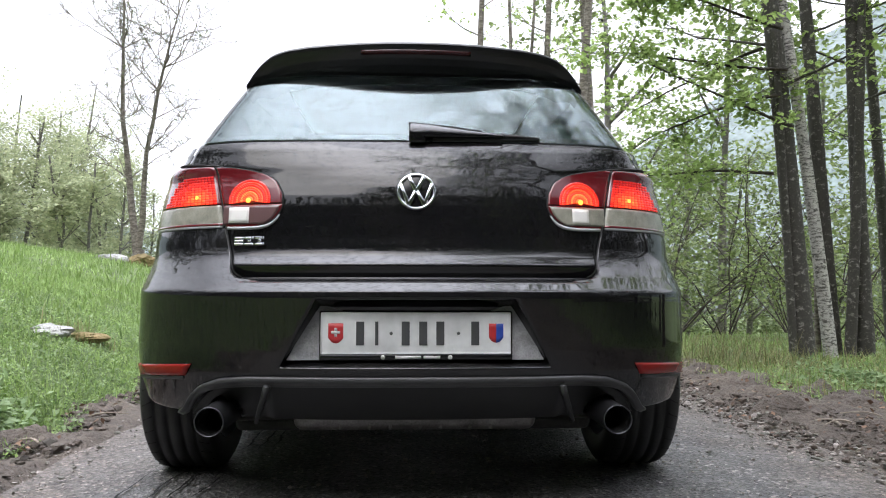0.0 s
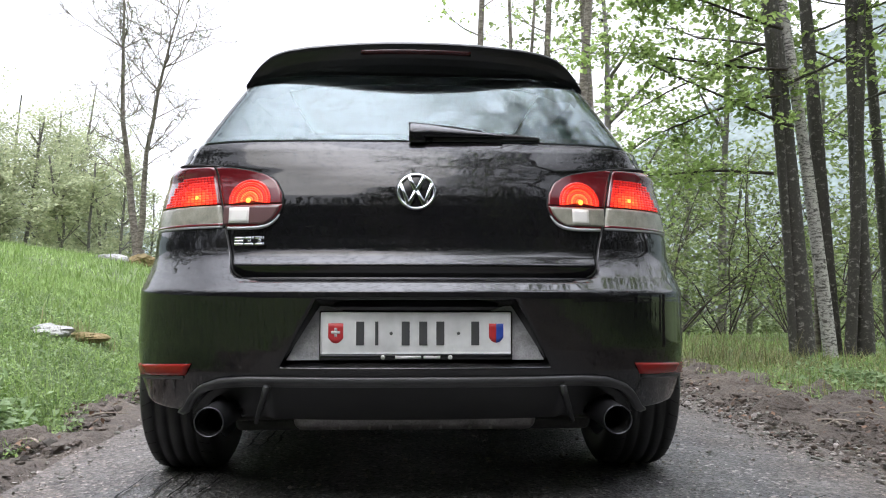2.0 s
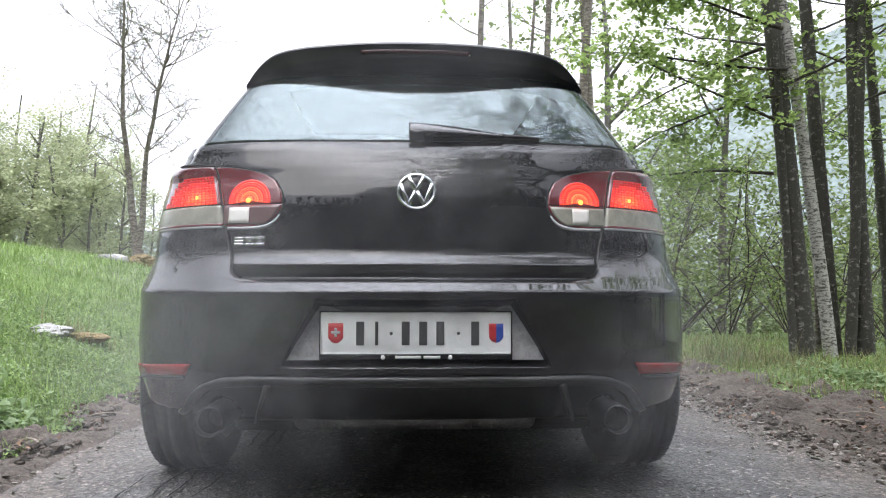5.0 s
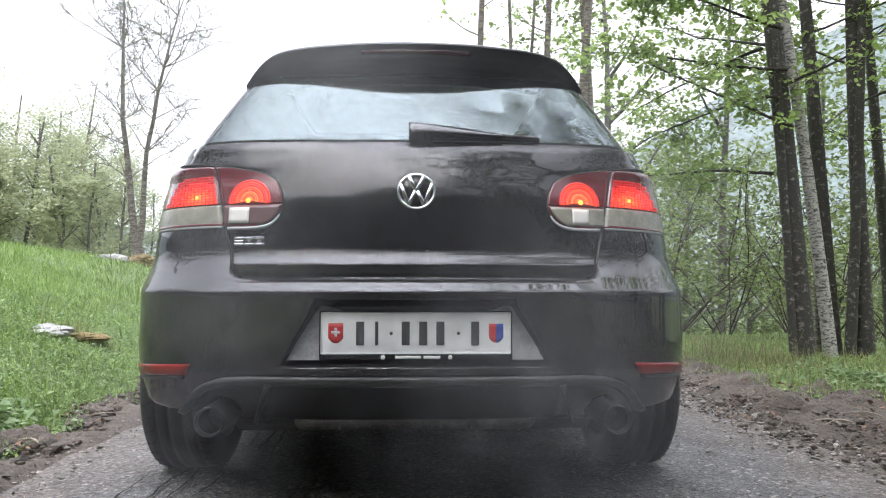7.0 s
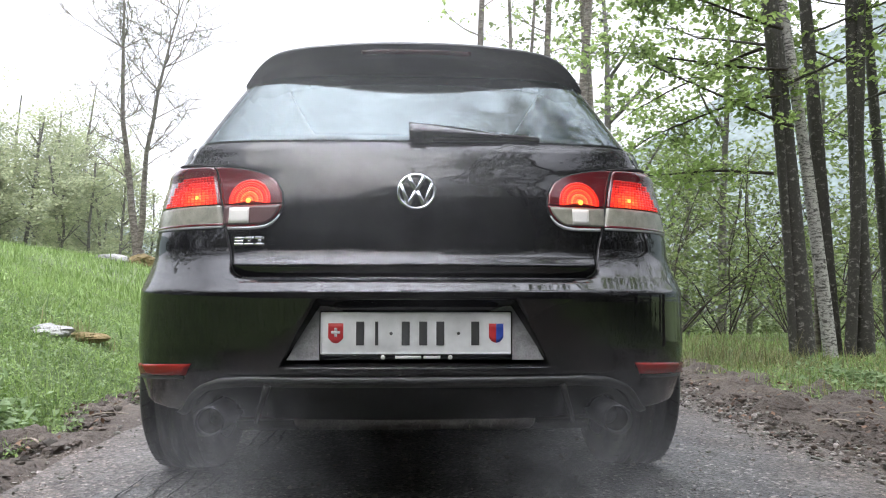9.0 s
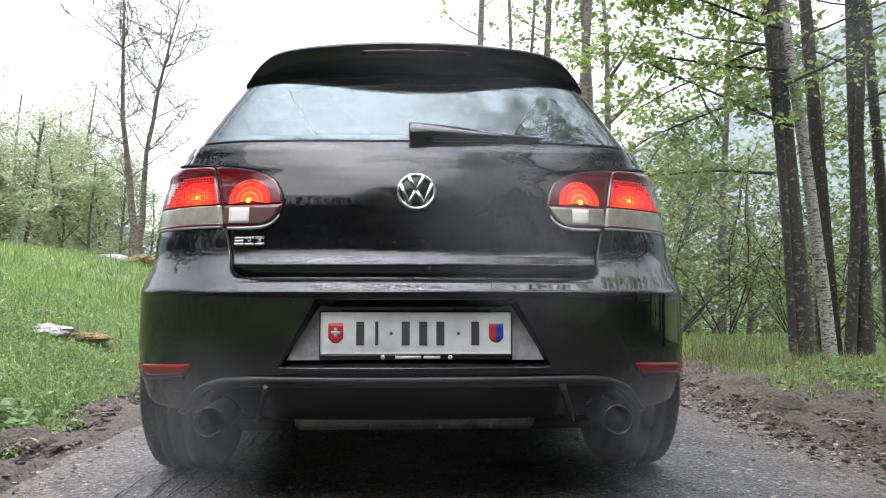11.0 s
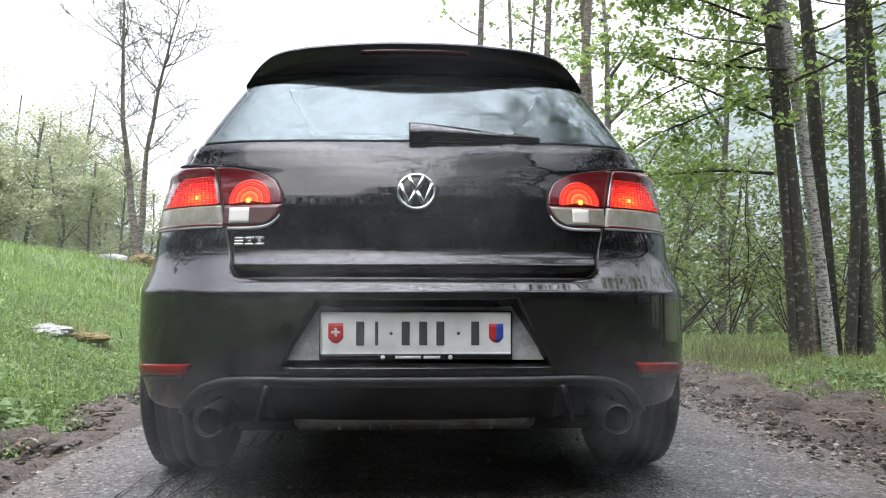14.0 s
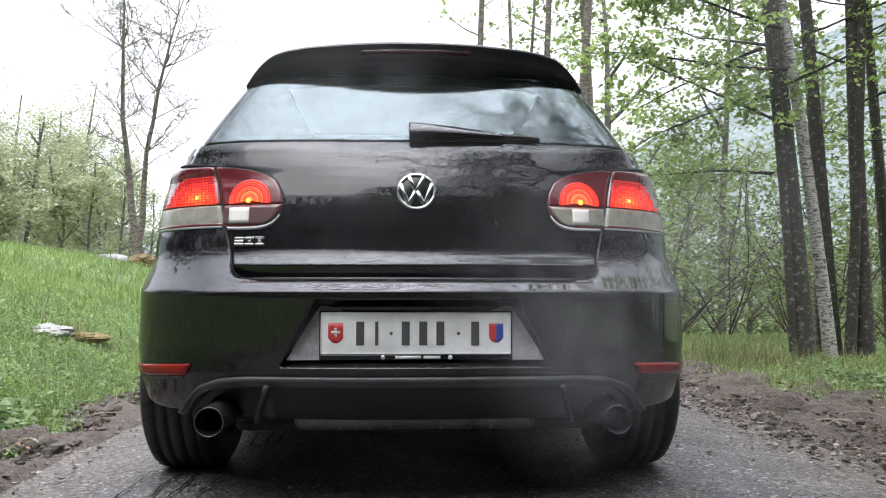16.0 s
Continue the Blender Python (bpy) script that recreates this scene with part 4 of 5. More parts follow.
def litter():
    r = np.random.RandomState(19)
    p = np.array([on_right(r) for _ in range(620)] + [on_left(r) for _ in range(160)]) + (0, 0, 0.025)
    tagged(leaf_mesh("leaf_litter", p, 0.026, DEADLEAF, r, 0.0), "scattered dead brown leaves on the soil", "leaves", kind="stuff")
    for k in range(34):
        x, y, z = on_right(r) if k % 4 else on_left(r)
        a, L = r.uniform(0, 3.14), r.uniform(0.06, 0.26)
        pts = [(x + math.cos(a + 0.3 * f) * L * f, y + math.sin(a + 0.3 * f) * L * f, z + 0.028 + 0.01 * math.sin(4 * f)) for f in np.linspace(0, 1, 6)]
        bm = tube_bm(pts, [0.0042, 0.004, 0.0036, 0.0032, 0.0028, 0.0015], 6)
        me = bpy.data.meshes.new("fallen_stick")
        bm.to_mesh(me)
        bm.free()
        me.materials.append(DEADWOOD)
        tagged(new("fallen_stick", me), "bleached fallen stick on the soil", "stick", "sticks on the verge")


# ---- grass ----
def blades(name, n, spot, length, width, material, label, seed, lean=0.5):
    r = np.random.RandomState(seed)
    x, y = spot(r, n)
    z = height(x, y) - 0.01
    L, W = length * r.lognormal(0, 0.35, n), width * r.uniform(0.6, 1.4, n)
    a, b = r.uniform(0, 6.28, n), lean * np.abs(r.randn(n)) + 0.1
    d = np.stack([np.cos(a), np.sin(a)], -1)
    s = np.stack([-np.sin(a), np.cos(a)], -1) * W[:, None] / 2
    base = np.stack([x, y], -1)
    mid, tip = base + d * (L * np.sin(b) * 0.45)[:, None], base + d * (L * np.sin(1.5 * b).clip(-1, 1))[:, None]
    zm, zt = z + L * 0.55 * np.cos(b), z + L * np.cos(np.minimum(1.35 * b, 1.45))
    V = np.stack([np.column_stack([base - s, z]), np.column_stack([base + s, z]), np.column_stack([mid + s * 0.8, zm]), np.column_stack([mid - s * 0.8, zm]), np.column_stack([tip, zt])], 1).reshape(-1, 3)
    k = np.arange(n)[:, None] * 5
    F = np.concatenate([k + [0, 1, 2], k + [0, 2, 3], k + [3, 2, 4]])
    return tagged(bulk(name, V, F, material), label, "grass", kind="stuff")


def meadow(lo, hi, y0, y1, power=1.0):
    def spot(r, n):
        y = y0 + (y1 - y0) * r.rand(n) ** power
        return GRASS_L(y) + 0.09 - (lo + (hi - lo) * r.rand(n) ** 1.3), y
    return spot


def right_bank(lo, hi, y0, y1):
    def spot(r, n):
        y = r.uniform(y0, y1, n)
        return GRASS_R(y) - 0.08 + lo + (hi - lo) * r.rand(n) ** 1.2, y
    return spot


blades("meadow_grass", 62000, meadow(0, 3.4, -1, 6.5), 0.055, 0.0055, BLADE, "lush green meadow grass on the bank", 21)
blades("meadow_grass", 32000, meadow(1.2, 11, 2.5, 17), 0.085, 0.014, BLADE, "green meadow grass higher on the bank", 22)
blades("meadow_grass", 12000, meadow(0, 6, -5, -0.8), 0.09, 0.012, BLADE, "green meadow grass beside the lane", 28)
blades("verge_grass", 12000, right_bank(0, 5, -7, -0.4), 0.08, 0.012, BLADE, "green grass beside the lane", 29)
blades("weeds", 3500, meadow(0.0, 1.6, -1, 5), 0.055, 0.016, WEED, "broad-leaved weeds among the grass", 23, 0.9)
blades("verge_grass", 15000, right_bank(0.0, 3.0, -0.5, 7), 0.060, 0.006, BLADE, "green grass along the verge", 24)
blades("verge_grass", 20000, right_bank(0.1, 3.2, -0.5, 8), 0.085, 0.005, BLADE_DRY, "dry straw-coloured grass along the verge", 25, 0.9)
blades("verge_grass", 9000, right_bank(1.2, 5.0, 3.5, 11), 0.065, 0.008, BLADE, "tall grass below the trees", 26)
blades("weeds", 900, right_bank(0.6, 3.0, -0.5, 6), 0.08, 0.025, WEED, "broad-leaved weeds on the verge", 27, 0.9)


# ---- trees ----
class Wood:
    """Gathers tapered tubes and leaves of one tree."""

    def __init__(self, seed):
        self.r = np.random.RandomState(seed)
        self.V, self.F, self.n, self.leaf_at = [], [], 0, []

    def limb(self, pts, r0, r1, sides=7):
        pts = np.asarray(pts, float)
        m = len(pts)
        d = np.gradient(pts, axis=0)
        d /= np.linalg.norm(d, axis=1)[:, None] + 1e-9
        a = np.cross(d, [0.31, 0.93, 0.2])
        a /= np.linalg.norm(a, axis=1)[:, None] + 1e-9
        b = np.cross(d, a)
        rad = (r0 + (r1 - r0) * np.linspace(0, 1, m) ** 0.8)
        t = np.linspace(0, 2 * math.pi, sides, endpoint=False)
        P = pts[:, None] + rad[:, None, None] * (a[:, None] * np.cos(t)[:, None] + b[:, None] * np.sin(t)[:, None])
        i = np.arange(m - 1)[:, None] * sides
        k, k2 = np.arange(sides), (np.arange(sides) + 1) % sides
        self.F.append(np.stack([i + k, i + k2, i + sides + k2, i + sides + k], -1).reshape(-1, 4) + self.n)
        self.V.append(P.reshape(-1, 3))
        self.n += m * sides

    def path(self, p0, way, length, n=9, wobble=0.12, up=0.0):
        """A wavering line from p0."""
        d = np.asarray(way, float)
        d = d / np.linalg.norm(d)
        pts = [np.asarray(p0, float)]
        for _ in range(n - 1):
            d = d + self.r.randn(3) * wobble + np.array([0, 0, up])
            d /= np.linalg.norm(d)
            pts.append(pts[-1] + d * length / (n - 1))
        return np.array(pts)

    def spread(self, pts, count, length, radius, flat=0.45, twigs=3, leaves=8, depth=2, from_=0.25, up=0.02):
        """Side shoots along pts, their twigs, and where the leaves sit."""
        for _ in range(count):
            f = self.r.uniform(from_, 1.0) * (len(pts) - 1)
            i = min(int(f), len(pts) - 2)
            p = pts[i] + (pts[i + 1] - pts[i]) * (f - i)
            along = pts[i + 1] - pts[i]
            along = along / (np.linalg.norm(along) + 1e-9)
            side = self.r.randn(3) * np.array([1, 1, flat])
            way = 0.55 * along + side / np.linalg.norm(side)
            L = length * self.r.uniform(0.5, 1.25)
            line = self.path(p, way, L, 6, 0.16, up)
            self.limb(line, radius, radius * 0.3, 5 if radius > 0.006 else 3)
            if depth > 1:
                self.spread(line, twigs, length * 0.5, radius * 0.5, flat, twigs, leaves, depth - 1, 0.2, up)
            else:
                for _ in range(leaves):
                    self.leaf_at.append(line[self.r.randint(1, 6)] + self.r.randn(3) * 0.035)

    def wood(self, name, material, parent):
        return child(bulk(name, np.concatenate(self.V), np.concatenate(self.F), material), parent)

    def leaves(self, name, size, material, parent, scatter=0.0, droop=0.35):
        p = np.array(self.leaf_at)
        if scatter:
            p = p + self.r.randn(*p.shape) * scatter
        return child(leaf_mesh(name, p, size, material, self.r, droop), parent)


def leaf_mesh(name, p, size, material, r, droop=0.35):
    """One folded pointed leaf at each place of p."""
    n = len(p)
    a = r.uniform(0, 6.28, n)
    tilt = -droop + 0.45 * r.randn(n)
    d = np.stack([np.cos(a) * np.cos(tilt), np.sin(a) * np.cos(tilt), np.sin(tilt)], -1)
    s = np.stack([-np.sin(a), np.cos(a), 0.35 * r.randn(n)], -1)
    up = np.cross(d, s)
    L = (size * r.uniform(0.55, 1.35, n))[:, None]
    if material is LEAF:  # a rounder, lobed outline for the leaves close by
        at = lambda f, w, h: p + d * L * f + s * L * w + up * L * h
        V = np.stack([p, at(0.22, 0.40, 0.08), at(0.50, 0.30, 0.05), at(0.62, 0.42, 0.06), at(1.0, 0, -0.06), at(0.62, -0.42, 0.06), at(0.50, -0.30, 0.05), at(0.22, -0.40, 0.08)], 1).reshape(-1, 3)
        k = np.arange(n)[:, None] * 8
        return bulk(name, V, np.concatenate([k + [0, 1, 2], k + [2, 3, 4], k + [0, 2, 4], k + [0, 4, 6], k + [4, 5, 6], k + [0, 6, 7]]), material)
    V = np.stack([p, p + d * L * 0.5 + s * L * 0.42 + up * L * 0.10, p + d * L, p + d * L * 0.5 - s * L * 0.42 + up * L * 0.10], 1).reshape(-1, 3)
    k = np.arange(n)[:, None] * 4
    return bulk(name, V, np.concatenate([k + [0, 1, 2], k + [0, 2, 3]]), material)


litter()


def low_leaves(name, n, spot, size, top, material, label, seed):
    """Small leaves of clover and weeds at uneven heights over the turf."""
    r = np.random.RandomState(seed)
    x, y = spot(r, n)
    clump = 0.5 + 0.5 * np.sin(5.3 * x + 1.7 * np.sin(3.1 * y)) * np.sin(4.1 * y + x)
    z = height(x, y) + 0.012 + top * r.rand(n) * (0.25 + 0.75 * clump)
    return tagged(leaf_mesh(name, np.stack([x, y, z], -1), size, material, r, 0.1), label, "weeds", kind="stuff")


low_leaves("clover", 42000, meadow(-0.03, 2.6, -1, 5), 0.014, 0.055, BLADE, "small green clover leaves in the turf", 33)
low_leaves("clover", 7000, meadow(-0.02, 1.5, -1, 4), 0.020, 0.085, WEED, "pale weed leaves along the bank's foot", 34)
low_leaves("clover", 12000, right_bank(0, 2.6, -0.5, 6), 0.014, 0.05, BLADE, "small green leaves on the verge", 35)
low_leaves("lush_weeds", 3000, lambda r, n: (r.normal(2.95, 0.22, n), r.normal(2.1, 0.45, n)), 0.034, 0.15, WEED, "lush pale-edged weeds on the verge", 36)
low_leaves("lush_weeds", 900, lambda r, n: (r.normal(-1.80, 0.10, n), r.normal(1.05, 0.20, n)), 0.045, 0.13, WEED, "lush broad weeds at the bank's foot", 37)
blades("straw", 2600, lambda r, n: (r.normal(2.75, 0.35, n), r.normal(4.0, 0.35, n)), 0.16, 0.005, BLADE_DRY, "flattened pale straw on the verge", 38, 2.2)


def place(x, y, sink=0.08):
    return (x, y, float(height(x, y)) - sink)


# the bare forked tree on the bank
def bare_tree():
    w = Wood(31)
    t = thing("bare_tree", "bare forked tree with first tiny leaves on the bank", "tree", place(-5.45, 13.0, 0.05))
    s = 1 / 86
    A = np.array([(0, 455), (-8, 410), (-17, 360), (-25, 300), (-34, 240), (-43, 190), (-46, 130), (-49, 60), (-51, 0), (-54, -90), (-50, -170)], float)
    B = np.array([(-2, 425), (6, 370), (8, 310), (12, 255), (24, 200), (32, 150), (42, 110), (52, 70), (66, 20), (72, -40)], float)
    to3 = lambda q, k: np.column_stack([q[:, 0] * s, np.linspace(0, k, len(q)), (455 - q[:, 1]) * s])
    A, B = to3(A, 0.5), to3(B, -0.4)
    w.limb(A, 0.095, 0.010, 9)
    w.limb(B, 0.072, 0.008, 9)
    w.limb(np.array([(0, 0, -0.1), (0, 0, 0.10), (0, 0, 0.35)]), 0.20, 0.095, 10)
    for trunk, n in ((A, 22), (B, 22)):
        for k in range(n):
            i = w.r.randint(3, len(trunk) - 1)
            a = w.r.uniform(0, 6.28)
            line = w.path(trunk[i], (math.cos(a), math.sin(a), 0.75), w.r.uniform(0.7, 2.0), 9, 0.13, 0.05)
            w.limb(line, 0.014, 0.005, 5)
            w.spread(line, 8, 0.55, 0.0085, 0.9, 4, 3, 2, 0.2, 0.05)
    w.wood("trunk", GREYBARK, t)
    w.leaves("crown", 0.034, LEAF_FAR, t)


bare_tree()


def trunk_line(x, y, lean, tall, r, bend=0.15, n=14):
    h = np.linspace(0, 1, n)
    ph = r.uniform(0, 6.28, 2)
    return np.column_stack([lean[0] * h * tall + bend * np.sin(3.1 * h + ph[0]) * h, lean[1] * h * tall + bend * np.sin(2.6 * h + ph[1]) * h, h * tall])


def leafy_tree(x, y, tall, radius, lean, seed, skin, limbs, low, label, spread=1.7, leaf=0.050, shoots=10, leaves=10, material=None, group="roadside trees", bend=0.15):
    w = Wood(seed)
    t = thing("leafy_tree", label, "tree", place(x, y), group)
    line = trunk_line(x, y, lean, tall, w.r, bend)
    w.limb(np.vstack([[(0, 0, -0.15)], line]), radius * 1.12, radius * 0.35, 12)
    for k in range(limbs):
        f = low + (1 - low) * (k + w.r.rand()) / limbs
        i = f * (len(line) - 1)
        p = line[int(i)] if int(i) >= len(line) - 1 else line[int(i)] + (line[int(i) + 1] - line[int(i)]) * (i - int(i))
        a = k * 2.4 + w.r.uniform(-0.5, 0.5)
        branch = w.path(p, (math.cos(a), math.sin(a), 0.35), spread * w.r.uniform(0.6, 1.2) * (1.2 - 0.5 * f), 9, 0.10, -0.01)
        w.limb(branch, radius * 0.17, 0.005, 6)
        w.spread(branch, shoots, 0.55, 0.006, 0.30, 3, leaves, 2, 0.2, 0.0)
    w.wood("trunk", skin, t)
    w.leaves("crown", leaf, material or LEAF, t)
    return t


NEAR = [
    (3.57, 4.75, 8.0, 0.040, (-0.037, 0.02), 48, BARK, 4, 0.50, "slim mossy trunk close beside a thicker one"),
    (3.69, 4.80, 9.0, 0.108, (-0.055, 0.02), 41, BARK, 13, 0.26, "tall tree with dark mottled bark and fresh leaves"),
    (3.97, 4.82, 10.0, 0.064, (-0.084, 0.03), 42, BIRCH, 7, 0.45, "slender pale-barked tree leaning over its neighbours"),
    (4.16, 5.10, 9.0, 0.082, (-0.060, 0.03), 43, BARK, 8, 0.36, "tall dark-barked tree behind the pale one"),
    (4.08, 5.25, 7.5, 0.032, (0.012, 0.0), 49, GREYBARK, 4, 0.50, "thin straight grey stem among thicker trunks"),
    (4.22, 4.95, 8.0, 0.055, (0.062, 0.0), 47, BARK, 7, 0.34, "dark trunk leaning away from the lane"),
    (4.42, 5.00, 9.5, 0.085, (0.012, 0.02), 44, BARK, 11, 0.22, "thick dark tree with mossy bark and fresh leaves"),
    (5.12, 5.15, 8.0, 0.070, (0.03, 0.0), 45, BARK, 9, 0.16, "dark-barked tree with low leafy limbs"),
    (5.30, 5.90, 9.0, 0.070, (-0.02, 0.0), 50, BARK, 7, 0.30, "dark-barked tree standing at the back"),
]
for row in NEAR:
    leafy_tree(*row)
FARTHER = [
    (1.52, 12.0, 11, 0.095, (-0.010, 0), 51), (2.78, 12.3, 12, 0.095, (-0.014, 0), 52), (3.16, 11.6, 12, 0.115, (0.010, 0), 53), (3.60, 12.0, 12, 0.120, (-0.004, 0), 54),
    (2.05, 14.5, 11, 0.07, (0.02, 0), 55), (2.45, 16.0, 11, 0.07, (0.05, 0), 56),
]
for x, y, tall, rad, lean, seed in FARTHER:
    leafy_tree(x, y, tall, rad, lean, seed, GREYBARK, 15, 0.32, "tall thin tree with sparse new leaves behind the car", 1.2, 0.06, 4, 4, LEAF, "trees along the lane", 0.40)


# the bare trees beside the lane whose boughs reach over the car and over the lane behind it
def reaching_tree(x, y, tall, lean, boughs, reach, first, seed, label):
    w = Wood(seed)
    t = thing("bare_tree", label, "tree", place(x, y), "bare trees over the lane")
    line = trunk_line(0, 0, lean, tall, w.r, 0.2)
    w.limb(np.vstack([[(0, 0, -0.15)], line]), 0.13, 0.04, 10)
    for k in range(boughs):
        p = line[first + k * (13 - first) // boughs]
        a = math.pi + w.r.uniform(-0.9, 0.9)
        b = w.path(p, (math.cos(a), math.sin(a), 0.40), w.r.uniform(*reach), 11, 0.12, 0.0)
        w.limb(b, 0.034, 0.007, 6)
        w.spread(b, 12, 0.9, 0.008, 0.5, 6, 1, 2, 0.1, 0.0)
    w.wood("trunk", TWIG, t)
    w.leaves("crown", 0.045, LEAF, t)


reaching_tree(3.4, 0.5, 7.5, (-0.10, 0.03), 26, (1.6, 3.0), 5, 58, "bare dark tree reaching over the lane")
reaching_tree(3.1, -3.2, 10.0, (-0.10, 0.02), 30, (1.4, 3.0), 4, 59, "bare dark tree leaning over the lane behind the car")
reaching_tree(3.8, -6.0, 12.0, (-0.08, 0.02), 24, (1.6, 3.2), 4, 57, "tall bare tree at the edge of the wood")


# the leafy limbs that hang over the verge
def hanging_limb(x, y, z, way, length, seed, shoots=17):
    w = Wood(seed)
    t = thing("overhanging_branch", "long mossy branch hung with fresh green leaves", "branch", (x, y, z), "branches over the verge")
    line = w.path((0, 0, 0), way, length, 12, 0.07, 0.0)
    w.limb(line, 0.018, 0.005, 7)
    w.spread(line, shoots, 0.50, 0.005, 0.28, 4, 13, 2, 0.12, -0.01)
    w.wood("branch_wood", TWIG, t)
    w.leaves("foliage", 0.050, LEAF, t)


for k, (z, way, length) in enumerate([(2.20, (-1, -0.10, 0.20), 1.75), (2.75, (-1, 0.25, 0.10), 1.9), (3.15, (-1, -0.2, 0.12), 1.7), (2.50, (-0.8, 0.8, 0.05), 1.7), (3.5, (-1, 0.1, 0.02), 1.6), (1.75, (-1, 0.35, 0.15), 1.5), (3.75, (-1, -0.3, 0.05), 1.9), (2.95, (-0.6, 0.9, 0.05), 1.8)]):
    hanging_limb(3.62 - 0.04 * k, 4.75, z, way, length, 60 + k)


def shrub(x, y, tall, stems, seed, label, leaf=0.06, material=None, fan=0.5, lean=(0, 0), leaves=5):
    w = Wood(seed)
    t = thing("shrub", label, "shrub", place(x, y, 0.03), "undergrowth below the trees")
    for k in range(stems):
        a = k * 2.4 + w.r.uniform(0, 1)
        line = w.path((0.08 * math.cos(a), 0.08 * math.sin(a), 0), (fan * math.cos(a) + lean[0], fan * math.sin(a) + lean[1], 1), tall * w.r.uniform(0.6, 1.1), 10, 0.10, -0.02)
        w.limb(line, 0.013, 0.004, 6)
        w.spread(line, 10, 0.6, 0.006, 0.6, 3, leaves, 2, 0.2, 0.0)
    w.wood("stem", TWIG, t)
    w.leaves("foliage", leaf, material or LEAF_DULL, t)


for row in [(3.55, 8.0, 3.2, 6, 71, 0.5, (0.35, 0)), (4.6, 8.6, 3.0, 6, 72, 0.6, (-0.2, 0)), (3.2, 9.6, 3.0, 5, 73, 0.5, (0.1, 0)), (5.4, 7.4, 3.2, 6, 74, 0.6, (0, 0)),
            (6.2, 9.5, 3.6, 7, 75, 0.6, (0, 0)), (7.2, 8.0, 3.8, 7, 76, 0.6, (-0.1, 0)), (4.2, 11.5, 3.4, 6, 77, 0.6, (0, 0)), (5.6, 12.5, 4.0, 7, 78, 0.6, (0, 0)), (8.0, 11.5, 4.5, 7, 79, 0.6, (0, 0))]:
    shrub(*row[:5], "loose leafy shrub with thin dark stems", fan=row[5], lean=row[6], leaves=6)


# ---- woods and slopes far off ----
def wood_stuff(name, spots, tall, leaf, count, material, skin, label, seed, crown=0.55):
    """A stand of distant trees as one mass of trunks and leaves."""
    w = Wood(seed)
    for x, y, s in spots:
        h = tall * s * w.r.uniform(0.75, 1.2)
        z = float(height(x, y))
        lean = w.r.randn(2) * 0.05
        base = np.array([x, y, z - 0.3])
        tip = base + np.array([lean[0] * h, lean[1] * h, h])
        w.limb(np.linspace(base, tip, 5) + w.r.randn(5, 3) * 0.05, 0.016 * h, 0.03, 6)
        for k in range(7):
            f = w.r.uniform(0.25, 0.9)
            p = base + (tip - base) * f
            a = w.r.uniform(0, 6.28)
            L = crown * h * 0.42 * (1.15 - f) + 0.3
            line = w.path(p, (math.cos(a), math.sin(a), 0.8), L, 5, 0.1)
            w.limb(line, 0.006 * h, 0.015, 4)
        m = int(count * s)
        clumps = w.r.randint(14, 22)
        c = w.r.rand(clumps)
        cz = 0.08 + 0.92 * c
        rad = crown * h * 0.36 * np.sqrt(np.maximum(np.sin(math.pi * np.clip(0.12 + 0.85 * c, 0, 1)), 0.05)) * w.r.uniform(0.4, 1.0, clumps)
        ca = w.r.uniform(0, 6.28, clumps)
        centre = base + (tip - base) * cz[:, None] + np.stack([np.cos(ca) * rad, np.sin(ca) * rad, np.zeros(clumps)], -1)
        pick = w.r.randint(0, clumps, m)
        w.leaf_at.extend(centre[pick] + w.r.randn(m, 3) * h * np.array([0.065, 0.065, 0.04]))
    t = thing(name, label, "woods")
    tagged(t, kind="stuff")
    w.wood("trunk", skin, t)
    w.leaves("canopy", leaf, material, t, droop=0.2)
    return t


r = np.random.RandomState(90)
left_spots = [(-10.5 - 2.2 * k - 2.2 * j + r.uniform(-1, 1), 23 + 4 * j + r.uniform(-1.5, 1.5), 0.62 + 0.11 * k + 0.10 * j) for k in range(7) for j in range(4)]
left_spots += [(-12.0 + r.uniform(-3, 3), 38 + 6 * j, 0.8) for j in range(4)] + [(-16 + r.uniform(-2, 2), 55 + 8 * j, 0.9) for j in range(4)]
left_spots += [(-12.3 - 0.42 * k - 0.3 * (k % 3) + r.uniform(-0.5, 0.5), 31 + 3 * (k % 3) + r.uniform(-1, 1), 0.68 + 0.05 * k) for k in range(12)]
left_spots += [(-9.5 - 1.4 * k + r.uniform(-0.7, 0.7), 20.5 + r.uniform(-1, 1), 0.40 + 0.03 * k) for k in range(8)]
wood_stuff("hillside_wood", left_spots, 7.4, 0.11, 4700, LEAF_WOOD, FARBARK, "green spring wood beyond the bank, paled in colour as by haze", 91, 0.52)
right_spots = [(5 + 2.6 * k + r.uniform(-1, 1), 15 + 4.5 * j + r.uniform(-1.5, 1.5), 1.0) for k in range(8) for j in range(5)]
wood_stuff("valley_wood", right_spots, 9.0, 0.14, 3300, LEAF_VALLEY, FARBARK, "green wood falling away to the valley, trunks paled as by haze", 92, 0.7)
# out of view behind the camera; darkens what the car paint reflects
back_spots = [(-18 + 3.2 * k + r.uniform(-1, 1), -12.5 - 3.5 * j + r.uniform(-1.2, 1.2), (1.0 if k < 6 else 1.15)) for k in range(12) for j in range(5)]
wood_stuff("lane_wood", back_spots, 10.5, 0.55, 950, LEAF_DARK, TWIG, "unseen dense wood across the lane, near black for dark reflections", 93, 0.8)


